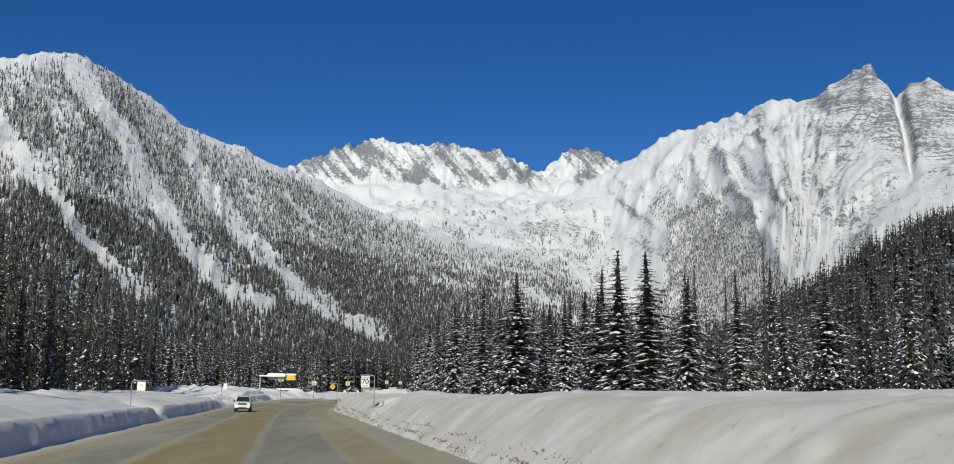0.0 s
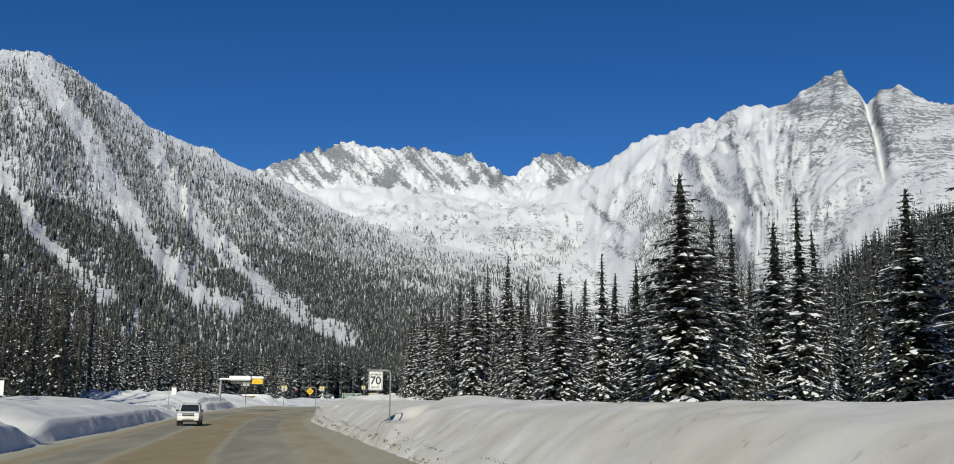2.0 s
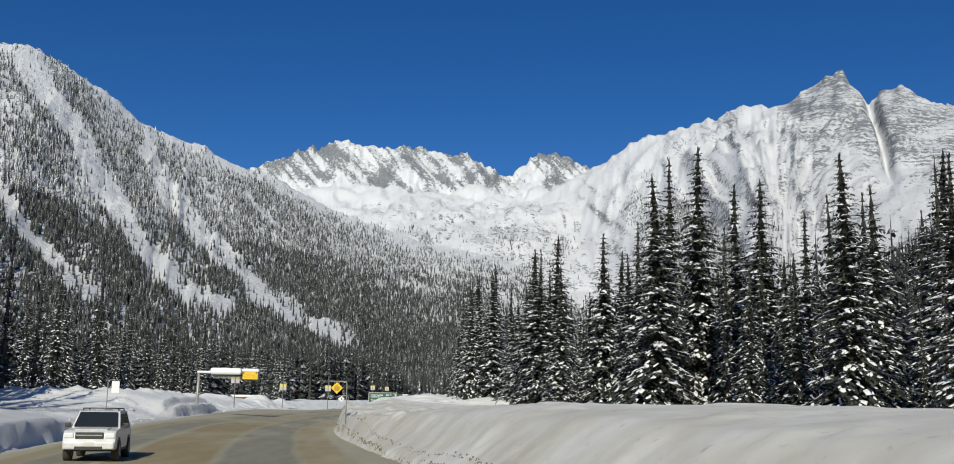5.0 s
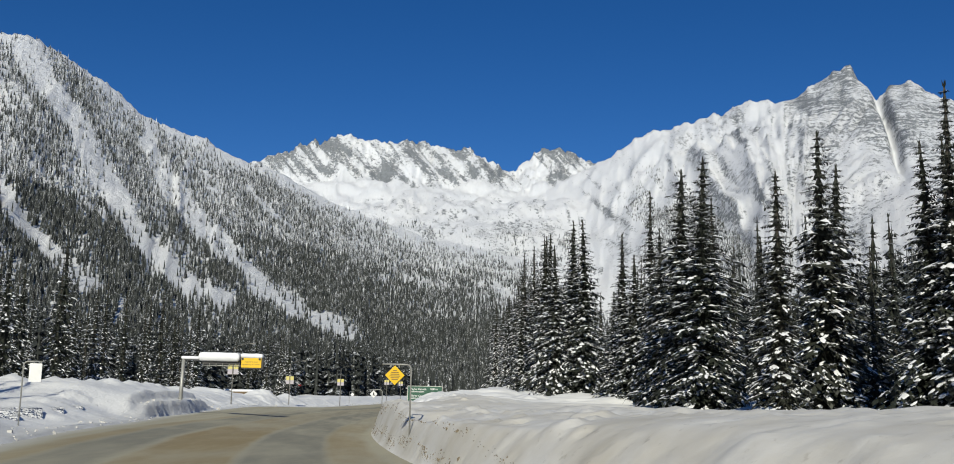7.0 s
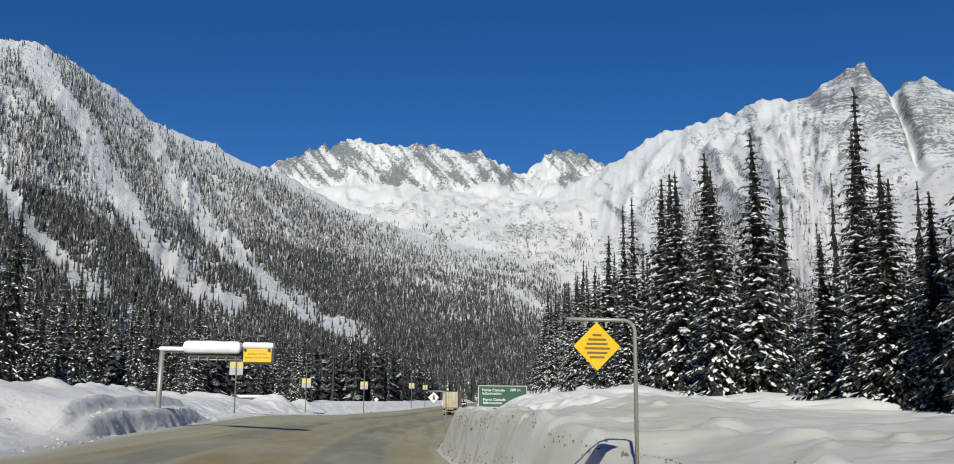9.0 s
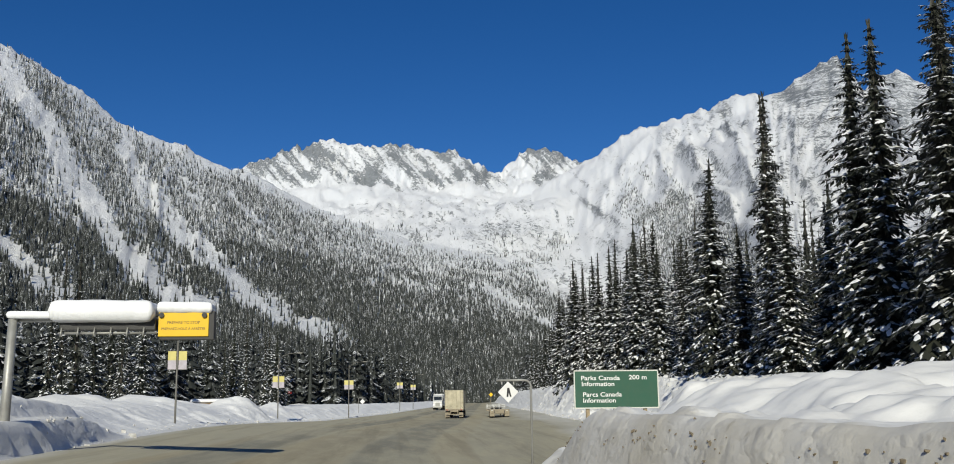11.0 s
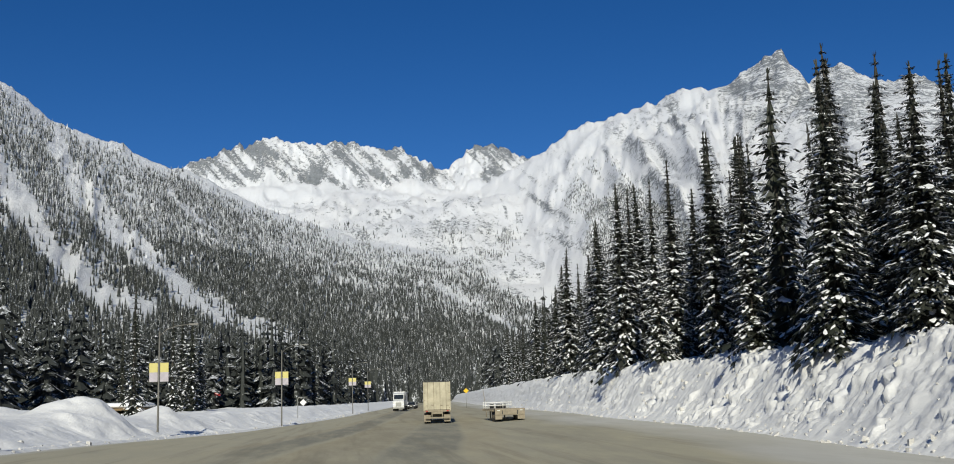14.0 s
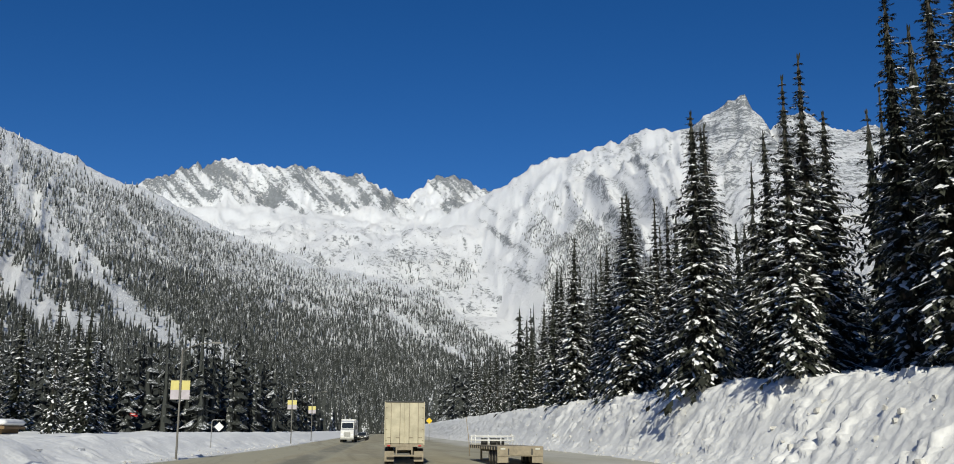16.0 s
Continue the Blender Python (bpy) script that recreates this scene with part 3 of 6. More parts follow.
    rock = np.where(r < 1200, -0.5, rock)
    off = x - line(y)
    near = 1.3 - 0.6 * step(5, 12, -off) + 0.5 * fbm(x * 0.05, y * 0.05, 3, 5) + 2.0 * step(225, 245, y) * (1 - step(480, 560, y)) * step(0, 12, off)
    corridor = (off > left_edge(y) - 4) & (off < right_edge(y) + 4) & (y < 1150)
    z = z + np.where(r < 900, np.where(corridor, -1.2, np.maximum(0, near) + verge_z(x, y)), 0)
    return z, rock, np.where(b >= z, 0.15, block)


def place(az, r):
    return OX + r * np.sin(np.radians(az)), OY + r * np.cos(np.radians(az))


az_line = np.concatenate([np.arange(-180, -60, 2.0), np.arange(-60, -36, 0.5), np.arange(-36, 41, 0.092), np.arange(42, 64, 0.5), np.arange(64, 180.1, 2.0)])
r_line = np.concatenate([np.arange(2, 160, 5.0), np.geomspace(160, 1400, 60), np.arange(1420, 4110, 23.0), np.arange(4120, 4440, 7.0), np.arange(4450, 4660, 50.0)])
AZ, RR = np.meshgrid(az_line, r_line, indexing="ij")
zz, rk, lg = land(AZ, RR)
gx, gy = place(AZ, RR)
ground = new("ground", mesh_np("ground", np.stack([gx, gy, zz], -1).reshape(-1, 3), grid_faces(*AZ.shape)[:, ::-1], M_TERRAIN, True, {"rock": rk, "ledge": lg}))
tagged(ground, "snow-covered valley floor and rocky snow-clad mountains", "mountains", kind="structure")


# ---- the road ----
def ribbon(name, y_vals, cols, height, mat, attrs, label, category, push=None):
    """A sheet along the road. cols: y -> offsets across; height(off, x, y)."""
    off = np.stack([cols(y) for y in y_vals])
    Y = np.repeat(y_vals[:, None], off.shape[1], 1)
    X = line(Y) + off
    Z = height(off, X, Y)
    data = {k: f(off, X, Y) for k, f in attrs.items()}
    if push:
        X = X + push(off, X, Y)
    me = mesh_np(name, np.stack([X, Y, Z], -1).reshape(-1, 3), grid_faces(*off.shape)[:, ::-1], mat, True, data)
    return tagged(new(name, me), label, category, kind="structure")


road_y = np.concatenate([np.arange(-90, 480, 2.0), np.arange(480, 900, 10.0)])
road = ribbon("road", road_y, lambda y: np.linspace(left_edge(y) - 1.5, right_edge(y) + 1.5, 40), lambda o, x, y: road_z(x, y) + 0.015 * fbm(x * 0.3, y * 0.08, 3, 8), M_ROAD,
              {"off": lambda o, x, y: o, "sand": lambda o, x, y: 1 - 0.6 * step(180, 240, y),
               "frost": lambda o, x, y: np.maximum(0.75 * step(0, 5, o - (right_edge(y) - 6.5)) * step(226, 240, y), 0.8 * step(-1.6, 0.2, left_edge(y) - o))}, "grey sanded asphalt highway with brown grit strips", "road")


def chunks(w, y):
    """Thrown snow on the bank's slope: big blocks towards the top, small chunks and slides below."""
    s = w * 1.5
    u, v = y + 0.3 * fbm(y * 1.3, s * 1.3, 3, 84), s + 0.3 * fbm(y * 1.3, s * 1.3, 3, 83)
    e1, h1 = blocks(u / 1.1, v / 0.85, 85)
    e2, h2 = blocks(u / 0.55, v / 0.45, 86)
    e3, h3 = blocks(y / 0.34, s / 0.27, 88)
    top = step(1.2, 4.2, s + 1.3 * fbm(y * 0.3, s * 0.25, 3, 80))
    heap = step(-0.25, 0.35, fbm(y * 0.55, s * 0.6, 3, 91))
    d = 0.24 * (0.15 + 0.85 * top) * step(0.0, 0.3, e1) * np.clip(h1 * 2.0 - 0.8, 0, 1)
    d = d + (0.12 + 0.2 * heap) * step(0.0, 0.26, e2) * np.clip(h2 * 2.4 - 1.0, 0, 1)
    d = d + 0.17 * heap * step(0.0, 0.3, e3) * np.clip(h3 * 3.0 - 1.5, 0, 1)
    slide = fbm((y + 0.9 * s) * 0.45, s * 0.25, 4, 89)
    return d - 0.16 + 0.09 * slide + 0.05 * fbm(y * 1.4, s * 2.0, 3, 90)


def push_right(o, x, y):
    w = o - right_edge(y)
    return -0.6 * chunks(w, y) * step(0.2, 1.2, w) * (1 - step(6, 8, w)) * step(215, 228, y)


def bank_right(o, x, y):
    w = o - right_edge(y)
    soft = 0.14 * fbm(x * 0.22, y * 0.22, 4, 81)
    p1 = 0.3 * step(0.0, 0.35, w + 0.25 * fbm(x * 1.3, y * 1.3, 3, 82)) + 1.6 * step(-0.2, 3.0 - 2.0 * step(138, 158, y) - 1.7 * np.exp(-((y - 90) / 5.0) ** 2), w) * (1 + 0.4 * step(158, 186, y)) + 0.32 * step(1.6, 7, w) + np.interp(y, [45, 62, 78, 108, 125, 160, 176], [0.42, 0.3, 0.2, 0.2, 0.36, 0.36, 0.0]) * step(0.8, 4, w)
    e1, h1 = blocks(x / 1.1, y / 1.5, 181)
    e2, h2 = blocks(x / 0.45, y / 0.5, 182)
    knobs = 0.22 * step(0.0, 0.4, e1) * np.clip(h1 * 5 - 4.1, 0, 1) + 0.12 * step(0.0, 0.35, e2) * np.clip(h2 * 6 - 5.0, 0, 1) - 0.16 * step(0, 0.3, e2) * np.clip(0.8 - h2 * 6, 0, 1)
    p1 = p1 + (soft + 0.03 * fbm(x * 1.0, y * 1.0, 2, 83) + knobs * (0.4 + 0.6 * step(115, 150, y))) * step(0.2, 1.2, w)
    p1 = p1 + 0.6 * np.exp(-((o - 10.6) / 2.4) ** 2 - ((y - 181) / 5.0) ** 2) + 0.4 * np.exp(-((o - 11.5) / 3.0) ** 2 - ((y - 91) / 3.5) ** 2)
    for sx, sy, floor in ((-6.6, 89.9, 1.32), (-18.3, 166.6, 1.75)):
        cut = step(-5.0, -2.8, y - sy) * (1 - step(2.5, 4.9, y - sy)) * step(-3.4, -1.6, x - sx) * (1 - step(1.0, 3.0, x - sx))
        p1 = p1 - cut * np.maximum(0, p1 - floor - 0.08 * fbm(x, y, 3, 97))
    p1 = p1 * (1 - step(203, 212, y - 0.25 * (o - 6)))
    p2 = 0.2 * step(0, 0.9, w) + 3.75 * step(0.2, 4.4, w) + 0.3 * step(4, 8, w)
    rough = 0.45 * chunks(w, y) + 0.4 * fbm(x * 0.22, y * 0.22, 3, 87)
    p2 = p2 + step(0.0, 1.0, w) * rough
    p2 = p2 * step(213, 224, y)
    p3 = (2.2 + 1.2 * step(6.9, 10.4, o + 0.3 * fbm(x * 0.5, y * 0.5, 3, 189)) + step(6.4, 7.6, o) * (0.35 * fbm(x * 0.16, y * 0.16, 3, 88) + 0.5 * fbm(x * 0.45, y * 0.45, 4, 188)) - 0.3 * step(202, 188, y))
    e3, h3 = blocks(x / 2.2 + 0.3 * fbm(x, y, 2, 191), y / 3.2, 190)
    p3 = p3 + 0.3 * step(6.6, 7.8, o) * step(0, 0.3, e3) * np.clip(h3 * 2 - 0.9, 0, 1)
    p3 = p3 * step(182, 188, y) * (1 - step(207, 215, y - 0.35 * (o - 8))) * step(0.7, 1.5, w)
    p3 = np.maximum(p3, (3.7 + 0.7 * fbm(x * 0.16, y * 0.16, 3, 187)) * step(11.5, 15.0, o) * step(196, 206, y) * (1 - step(216, 228, y)) * step(0, 2.5, w))
    p4 = (1.3 + 0.35 * fbm(x * 0.5, y * 0.5, 3, 89)) * step(0, 1.6, w) * step(203, 212, y) * (1 - step(224, 240, y - 0.5 * (o - 8)))
    return road_z(x, y) - 0.05 + np.maximum(np.maximum(p1, p2), np.maximum(p3, p4))


def bank_left(o, x, y):
    w = left_edge(y) - o
    tall = np.interp(y, [-60, 60, 100, 112, 125, 166, 180, 188, 200, 215, 240, 270, 330, 900], [1.9, 2.0, 1.6, 0.8, 0.6, 0.6, 0.45, 1.2, 1.7, 2.0, 1.4, 1.5, 1.4, 1.6])
    wide = np.interp(y, [-60, 110, 164, 178, 196, 206, 226, 245, 900], [2.2, 2.4, 3.0, 7.0, 7.5, 2.6, 2.6, 7.0, 6.0])
    p = 0.18 * step(0, 0.3, w + 0.2 * fbm(x * 1.2, y * 1.2, 3, 92)) + tall * step(0.2, 1, w / wide)
    face = 1.25 * step(0, 0.55, w + 0.25 * fbm(x * 0.6, y * 0.3, 3, 94)) + 0.5 * step(0.6, 3.5, w) + 0.5 * step(3, 9, w)
    p = p + (face - p) * (1 - step(138, 156, y))
    gap = np.exp(-((y - 88 - 0.4 * w) / 3.2) ** 2) * (1 - step(3, 6, w))
    p = p * (1 - 0.62 * gap)
    jx, jy = x + 0.6 * fbm(x * 0.5, y * 0.5, 3, 193), y + 0.9 * fbm(x * 0.5, y * 0.4, 3, 194)
    e1, h1 = blocks(jx / 2.6, jy / 3.6, 195)
    e2, h2 = blocks(jx / 1.0, jy / 1.5, 196)
    e3, h3 = blocks(x / 0.5, y / 0.7, 197)
    lumpy = 0.55 * step(0, 0.7, e1) * np.clip(h1 * 1.8 - 0.5, 0, 1) + 0.22 * step(0, 0.8, e2) * np.clip(h2 * 2.4 - 1.2, 0, 1) + 0.07 * step(0, 0.4, e3) * np.clip(h3 * 4 - 2.9, 0, 1)
    where = np.interp(y, [-60, 166, 180, 198, 206, 226, 245, 900], [0.12, 0.25, 0.35, 0.5, 0.3, 0.3, 0.5, 0.5])
    where = where + 1.6 * gap + 0.8 * step(7, 9, w) * (y < 120)
    p = p + step(0.5, 2.0, w) * (0.25 * fbm(x * 0.16, y * 0.12, 4, 93) + where * (lumpy - 0.2) + 0.05 * fbm(x * 1.1, y * 1.1, 3, 95))
    layered = step(194, 202, y) * (1 - step(226, 236, y))
    wob = w + 0.35 * fbm(x * 0.35, y * 0.35, 3, 199)
    p = p * (1 - layered) + layered * (1.25 * step(0.2, 0.75, wob) + 0.75 * step(1.5, 2.0, wob) + step(2.5, 6.5, w) * (0.6 + lumpy) + 0.12 * lumpy * step(0.3, 1, w) + 0.25 * fbm(x * 0.16, y * 0.14, 3, 93) * step(0, 1, w))
    for mx, my, mh, mr in ((-43.0, 293, 1.3, 3.4), (-53.0, 263, 0.9, 4.0), (-50.0, 276, 1.0, 3.4), (-52.0, 300, 1.2, 5.0), (-41.0, 312, 0.9, 3.0)):
        p = p + mh * np.exp(-((x - mx) ** 2 + (y - my) ** 2) / mr ** 2) * (1 + 0.3 * fbm(x * 0.6, y * 0.6, 3, 98)) * step(0.2, 3.5, w)
    return verge_z(x, y) - 0.05 + p


fine_y = np.concatenate([np.arange(-80, 0, 0.8), np.arange(0, 178, 0.3), np.arange(178, 230, 0.18), np.arange(230, 246, 0.25), np.arange(246, 305, 0.125), np.arange(305, 345, 0.25), np.arange(345, 460, 0.8), np.arange(460, 900, 5.0)])
bank_cols = np.concatenate([np.arange(-0.3, 7.0, 0.16), np.geomspace(7.0, 36, 18)])
snow_bank_right = ribbon("snow_bank_right", fine_y, lambda y: right_edge(y) + bank_cols, bank_right, M_PLOUGH_R,
                         {"rough": lambda o, x, y: 0.04 + 0.5 * step(178, 190, y) * (1 - step(6.3, 7.0, o)) + 0.5 * step(222, 232, y), "dirt": lambda o, x, y: np.clip(1.15 - 0.06 * (o - right_edge(y)), 0, 1) * (1 - 0.45 * step(224, 244, y)) * (1 - 0.8 * np.maximum(step(10, 13, o) * step(196, 206, y), step(6.25, 6.6, o) * step(184, 190, y) * (1 - step(212, 224, y))))},
                         "ploughed roadside snow bank, grey with grit, lumpy", "snow bank", push_right)
left_cols = np.concatenate([np.arange(-0.3, 7.0, 0.24), np.geomspace(7.0, 36, 16)])
left_y = np.concatenate([np.arange(-80, 230, 0.55), np.arange(230, 345, 0.26), np.arange(345, 460, 0.8), np.arange(460, 900, 5.0)])
snow_bank_left = ribbon("snow_bank_left", left_y, lambda y: left_edge(y) - left_cols, bank_left, M_PLOUGH_L,
                        {"rough": lambda o, x, y: 0.1 + 0.35 * step(165, 185, y), "dirt": lambda o, x, y: np.clip(0.95 - 0.3 * (left_edge(y) - o), 0.1 + 0.55 * (1 - step(135, 158, y)), 1) * (1 - 0.6 * step(200, 240, y))},
                        "smooth white roadside snow bank with layered edge", "snow bank")
snow_bank_left.data.flip_normals()


# ---- loose lumps: brown crumbs along the kerb, blocks of snow on the ploughed banks ----
def lump_field(name, x, y, z, size, mat, label, category, seed):
    gen = np.random.RandomState(seed)
    base = np.array([(a, b, c) for a in (-1, 1) for b in (-1, 1) for c in (-1, 1)], float)
    quad = np.array([(0, 1, 3, 2), (4, 6, 7, 5), (0, 4, 5, 1), (2, 3, 7, 6), (0, 2, 6, 4), (1, 5, 7, 3)])
    n = len(x)
    v = base[None] * gen.uniform(0.45, 1.0, (n, 8, 3))
    v = v * size[:, None, None] * gen.uniform(0.55, 1.25, (n, 1, 3))
    a = gen.uniform(0, 6.28, n)[:, None]
    tip = gen.uniform(-0.6, 0.6, (n, 1))
    v = np.stack([v[..., 0] * np.cos(a) - v[..., 1] * np.sin(a), v[..., 0] * np.sin(a) + v[..., 1] * np.cos(a), v[..., 2] + tip * v[..., 0]], -1)
    v = v + np.stack([x, y, z], -1)[:, None, :]
    f = quad[None] + (np.arange(n) * 8)[:, None, None]
    return tagged(new(name, mesh_np(name, v.reshape(-1, 3), f.reshape(-1, 4), mat, False)), label, category, kind="stuff")


gen = np.random.RandomState(9)
y = gen.uniform(-10, 212, 4500)
w = np.where(gen.uniform(0, 1, 4500) < 0.7, gen.normal(0.2, 0.05, 4500), gen.normal(0.75, 0.06, 4500)) + 0.25 * fbm(y * 0.15, y * 0, 3, 4)
ok = fbm(y * 0.4, w * 0 + 3, 3, 14) + gen.uniform(-0.3, 0.3, 4500) > -0.1
y, w = y[ok], w[ok]
x = line(y) + right_edge(y) + w
kerb_crumbs = lump_field("kerb_crumbs", x, y, bank_right(right_edge(y) + w, x, y) + 0.02, gen.gamma(2.0, 0.007, len(x)) + 0.007, M_CRUMB, "brown crumbs of frozen grit along the road edge", "grit", 3)
y = 232 + 150 * gen.uniform(0, 1, 1500) ** 1.5
w = np.where(gen.uniform(0, 1, 1500) < 0.3, np.abs(gen.normal(0.25, 0.3, 1500)), gen.uniform(0.3, 4.6, 1500))
x = line(y) + right_edge(y) + w
z = bank_right(right_edge(y) + w, x, y)
x = x + push_right(right_edge(y) + w, x, y)
snow_blocks = lump_field("snow_blocks", x, y, z, np.clip(gen.gamma(1.2, 0.035, 1500) + 0.012, 0, 0.13), M_GRITTY, "broken blocks of snow on the ploughed bank", "snow", 5)
y = gen.uniform(150, 420, 600)
w = gen.uniform(0.0, 1.5, 600) ** 2
x = line(y) + left_edge(y) - w
left_blocks = lump_field("snow_crumbs", x, y, bank_left(left_edge(y) - w, x, y) - 0.01, gen.gamma(1.5, 0.025, 600) + 0.02, M_GRITTY, "small broken lumps of snow beside the road", "snow", 6)


# ---- firs ----
def tri_mesh(name, verts, tris, mat, smooth=False):
    return mesh_np(name, np.asarray(verts), np.asarray(tris), mat, smooth)


def fir_meshes(seed, tall, spread, whorls, bare=0.05, snowy=0.5, thin=1.0, light=False):
    """Trunk, foliage and snow of one fir: whorls of drooping boughs, each a spray of pointed twigs, with pads of snow on them."""
    rng = random.Random(seed)
    bend = [(rng.uniform(-0.012, 0.012) * tall, rng.uniform(-0.012, 0.012) * tall)]

    def axis(h):
        s = h / tall
        return Vector((bend[0][0] * math.sin(s * 2.5), bend[0][1] * math.sin(s * 3.0), h))
    tv, tf = [], []
    rings, sides = 9, 7
    for i in range(rings):
        h = tall * i / (rings - 1) * 0.985
        rad = 0.012 * tall * (1 - 0.93 * i / (rings - 1)) + 0.015
        for k in range(sides):
            a = 2 * math.pi * k / sides
            tv.append(axis(h) + Vector((math.cos(a) * rad, math.sin(a) * rad, -0.6 if i == 0 else 0)))
    for i in range(rings - 1):
        for k in range(sides):
            tf.append((i * sides + k, i * sides + (k + 1) % sides, (i + 1) * sides + (k + 1) % sides, (i + 1) * sides + k))
    fv, ft, sv, st = [], [], [], []

    def blade(p, d, side, length, width, nrm):
        n = len(fv)
        m = p + d * length * 0.45
        fv.extend((p, m + side * width, p + d * length, m - side * width))
        ft.extend(((n, n + 1, n + 2), (n, n + 2, n + 3)))

    def pad(p, d, side, lo, wi, hi):
        n = len(sv)
        for k in range(6):
            a = math.pi * k / 3 + rng.uniform(-0.3, 0.3)
            q = rng.uniform(0.7, 1.2)
            sv.append(p + d * (math.cos(a) * lo * q) + side * (math.sin(a) * wi * q) + Vector((0, 0, -hi * rng.uniform(0.1, 0.5))))
        sv.append(p + d * (rng.uniform(-0.3, 0.3) * lo) + Vector((0, 0, hi)))
        st.extend((n + k, n + (k + 1) % 6, n + 6) for k in range(6))
    turn = rng.uniform(0, 6)
    lop = (rng.uniform(0, 6.28), rng.uniform(0.05, 0.2))
    for i in range(whorls):
        s = min(max((i + rng.uniform(-0.3, 0.3)) / whorls, 0), 0.99)
        h = tall * (bare + (0.985 - bare) * s ** 0.95)
        reach = spread * ((1 - s) ** 0.82 * (0.9 + 0.1 * math.sin(s * 11 + seed)) * rng.uniform(0.82, 1.12) + 0.05)
        count = max(4, int(round((8 - 3.5 * s) * thin)))
        for b in range(count):
            a = turn + 2 * math.pi * b / count + rng.uniform(-0.35, 0.35)
            L = reach * rng.uniform(0.55, 1.15) * (1 + lop[1] * math.cos(a - lop[0]))
            if L < 0.1 or rng.random() > thin + 0.12:
                continue
            out = Vector((math.cos(a), math.sin(a), 0))
            side = Vector((-out.y, out.x, 0))
            rise, droop = rng.uniform(-0.45, -0.05) + 0.6 * s, rng.uniform(0.15, 0.45)
            base = axis(h)

            def at(q):
                return base + out * (L * q) + Vector((0, 0, L * (rise * q - droop * q * q)))
            n_st = 3 if light else 4 if L < 0.8 else 5
            for k in range(n_st):
                q = 0.15 + 0.8 * k / (n_st - 1)
                p = at(q)
                fwd = (at(min(q + 0.1, 1.1)) - p).normalized()
                for sg in (-1, 1):
                    d = (fwd * rng.uniform(0.6, 1.0) + side * sg * rng.uniform(0.5, 0.95) + Vector((0, 0, -rng.uniform(0.1, 0.5)))).normalized()
                    w = (d.cross(Vector((0, 0, 1))).normalized() + Vector((0, 0, rng.uniform(-0.6, 0.6)))).normalized()
                    bl = (0.42 - 0.24 * q) * L * rng.uniform(0.7, 1.3) * (1.35 if light else 1) + 0.1
                    blade(p, d, w, bl, bl * rng.uniform(0.13, 0.22), None)
                if k % 2 == 0 and not light:
                    d = (fwd * 0.5 + Vector((0, 0, -1)) + side * rng.uniform(-0.5, 0.5)).normalized()
                    blade(p, d, side, 0.2 * L * rng.uniform(0.7, 1.4) + 0.1, 0.06 * L + 0.03, None)
            fwd = (at(1.0) - at(0.85)).normalized()
            blade(at(0.85), fwd, side, 0.3 * L + 0.06, 0.06 * L + 0.02, None)
            if rng.random() < snowy * (1.45 - s * 0.85):
                for _ in range((2 if snowy > 0.8 else 1) if light else rng.choice((4, 5, 5, 6))):
                    q = rng.uniform(0.35, 0.98)
                    fw = (at(q + 0.06) - at(q - 0.06)).normalized()
                    lo = min(L, 1.6) * rng.uniform(0.09, 0.21) * (1.2 if light else 1)
                    if rng.random() < 0.06:
                        lo, wi = lo * 1.2, lo * 1.0
                    else:
                        wi = lo * rng.uniform(0.3, 0.55)
                    pad(at(q) + side * (L * 0.2 * rng.uniform(-1, 1) * q) + Vector((0, 0, 0.01)), (fw + side * rng.uniform(-0.5, 0.5)).normalized(), side, lo, wi, wi * rng.uniform(0.35, 0.7))
        n, skirt = len(fv), 6
        inner = reach * 0.3 * thin ** 2
        for k in range(skirt * 2):
            a = turn + math.pi * k / skirt + rng.uniform(-0.2, 0.2)
            q = inner * (rng.uniform(0.7, 1.7) if k % 2 else rng.uniform(0.2, 0.5))
            fv.append(axis(h) + Vector((math.cos(a) * q, math.sin(a) * q, -q * rng.uniform(0.4, 1.1))))
        fv.append(axis(min(h + tall * 1.5 / whorls, tall)))
        ft.extend((n + k, n + (k + 1) % (skirt * 2), n + skirt * 2) for k in range(skirt * 2))
        turn += 0.9
    for _ in range(5):
        blade(axis(tall * 0.97), Vector((rng.uniform(-0.25, 0.25), rng.uniform(-0.25, 0.25), 1)).normalized(), Vector((1, 0, 0)), 0.03 * tall, 0.05, None)
    return (mesh_np("trunk", np.array(tv), np.array(tf), M_BARK, True), tri_mesh("crown", np.array(fv), np.array(ft), M_NEEDLES), tri_mesh("snow", np.array(sv), np.array(st), M_SNOW, True))


def fir_thing(meshes, label):
    e = new("fir_tree")
    for nm, me in zip(("trunk", "crown", "snow"), meshes):
        ob = part(nm, me, None, e, "white snow lying on the boughs" if nm == "snow" else "")
        if nm == "snow":
            tagged(ob, kind="stuff")
    return tagged(e, label, "tree", "roadside firs")


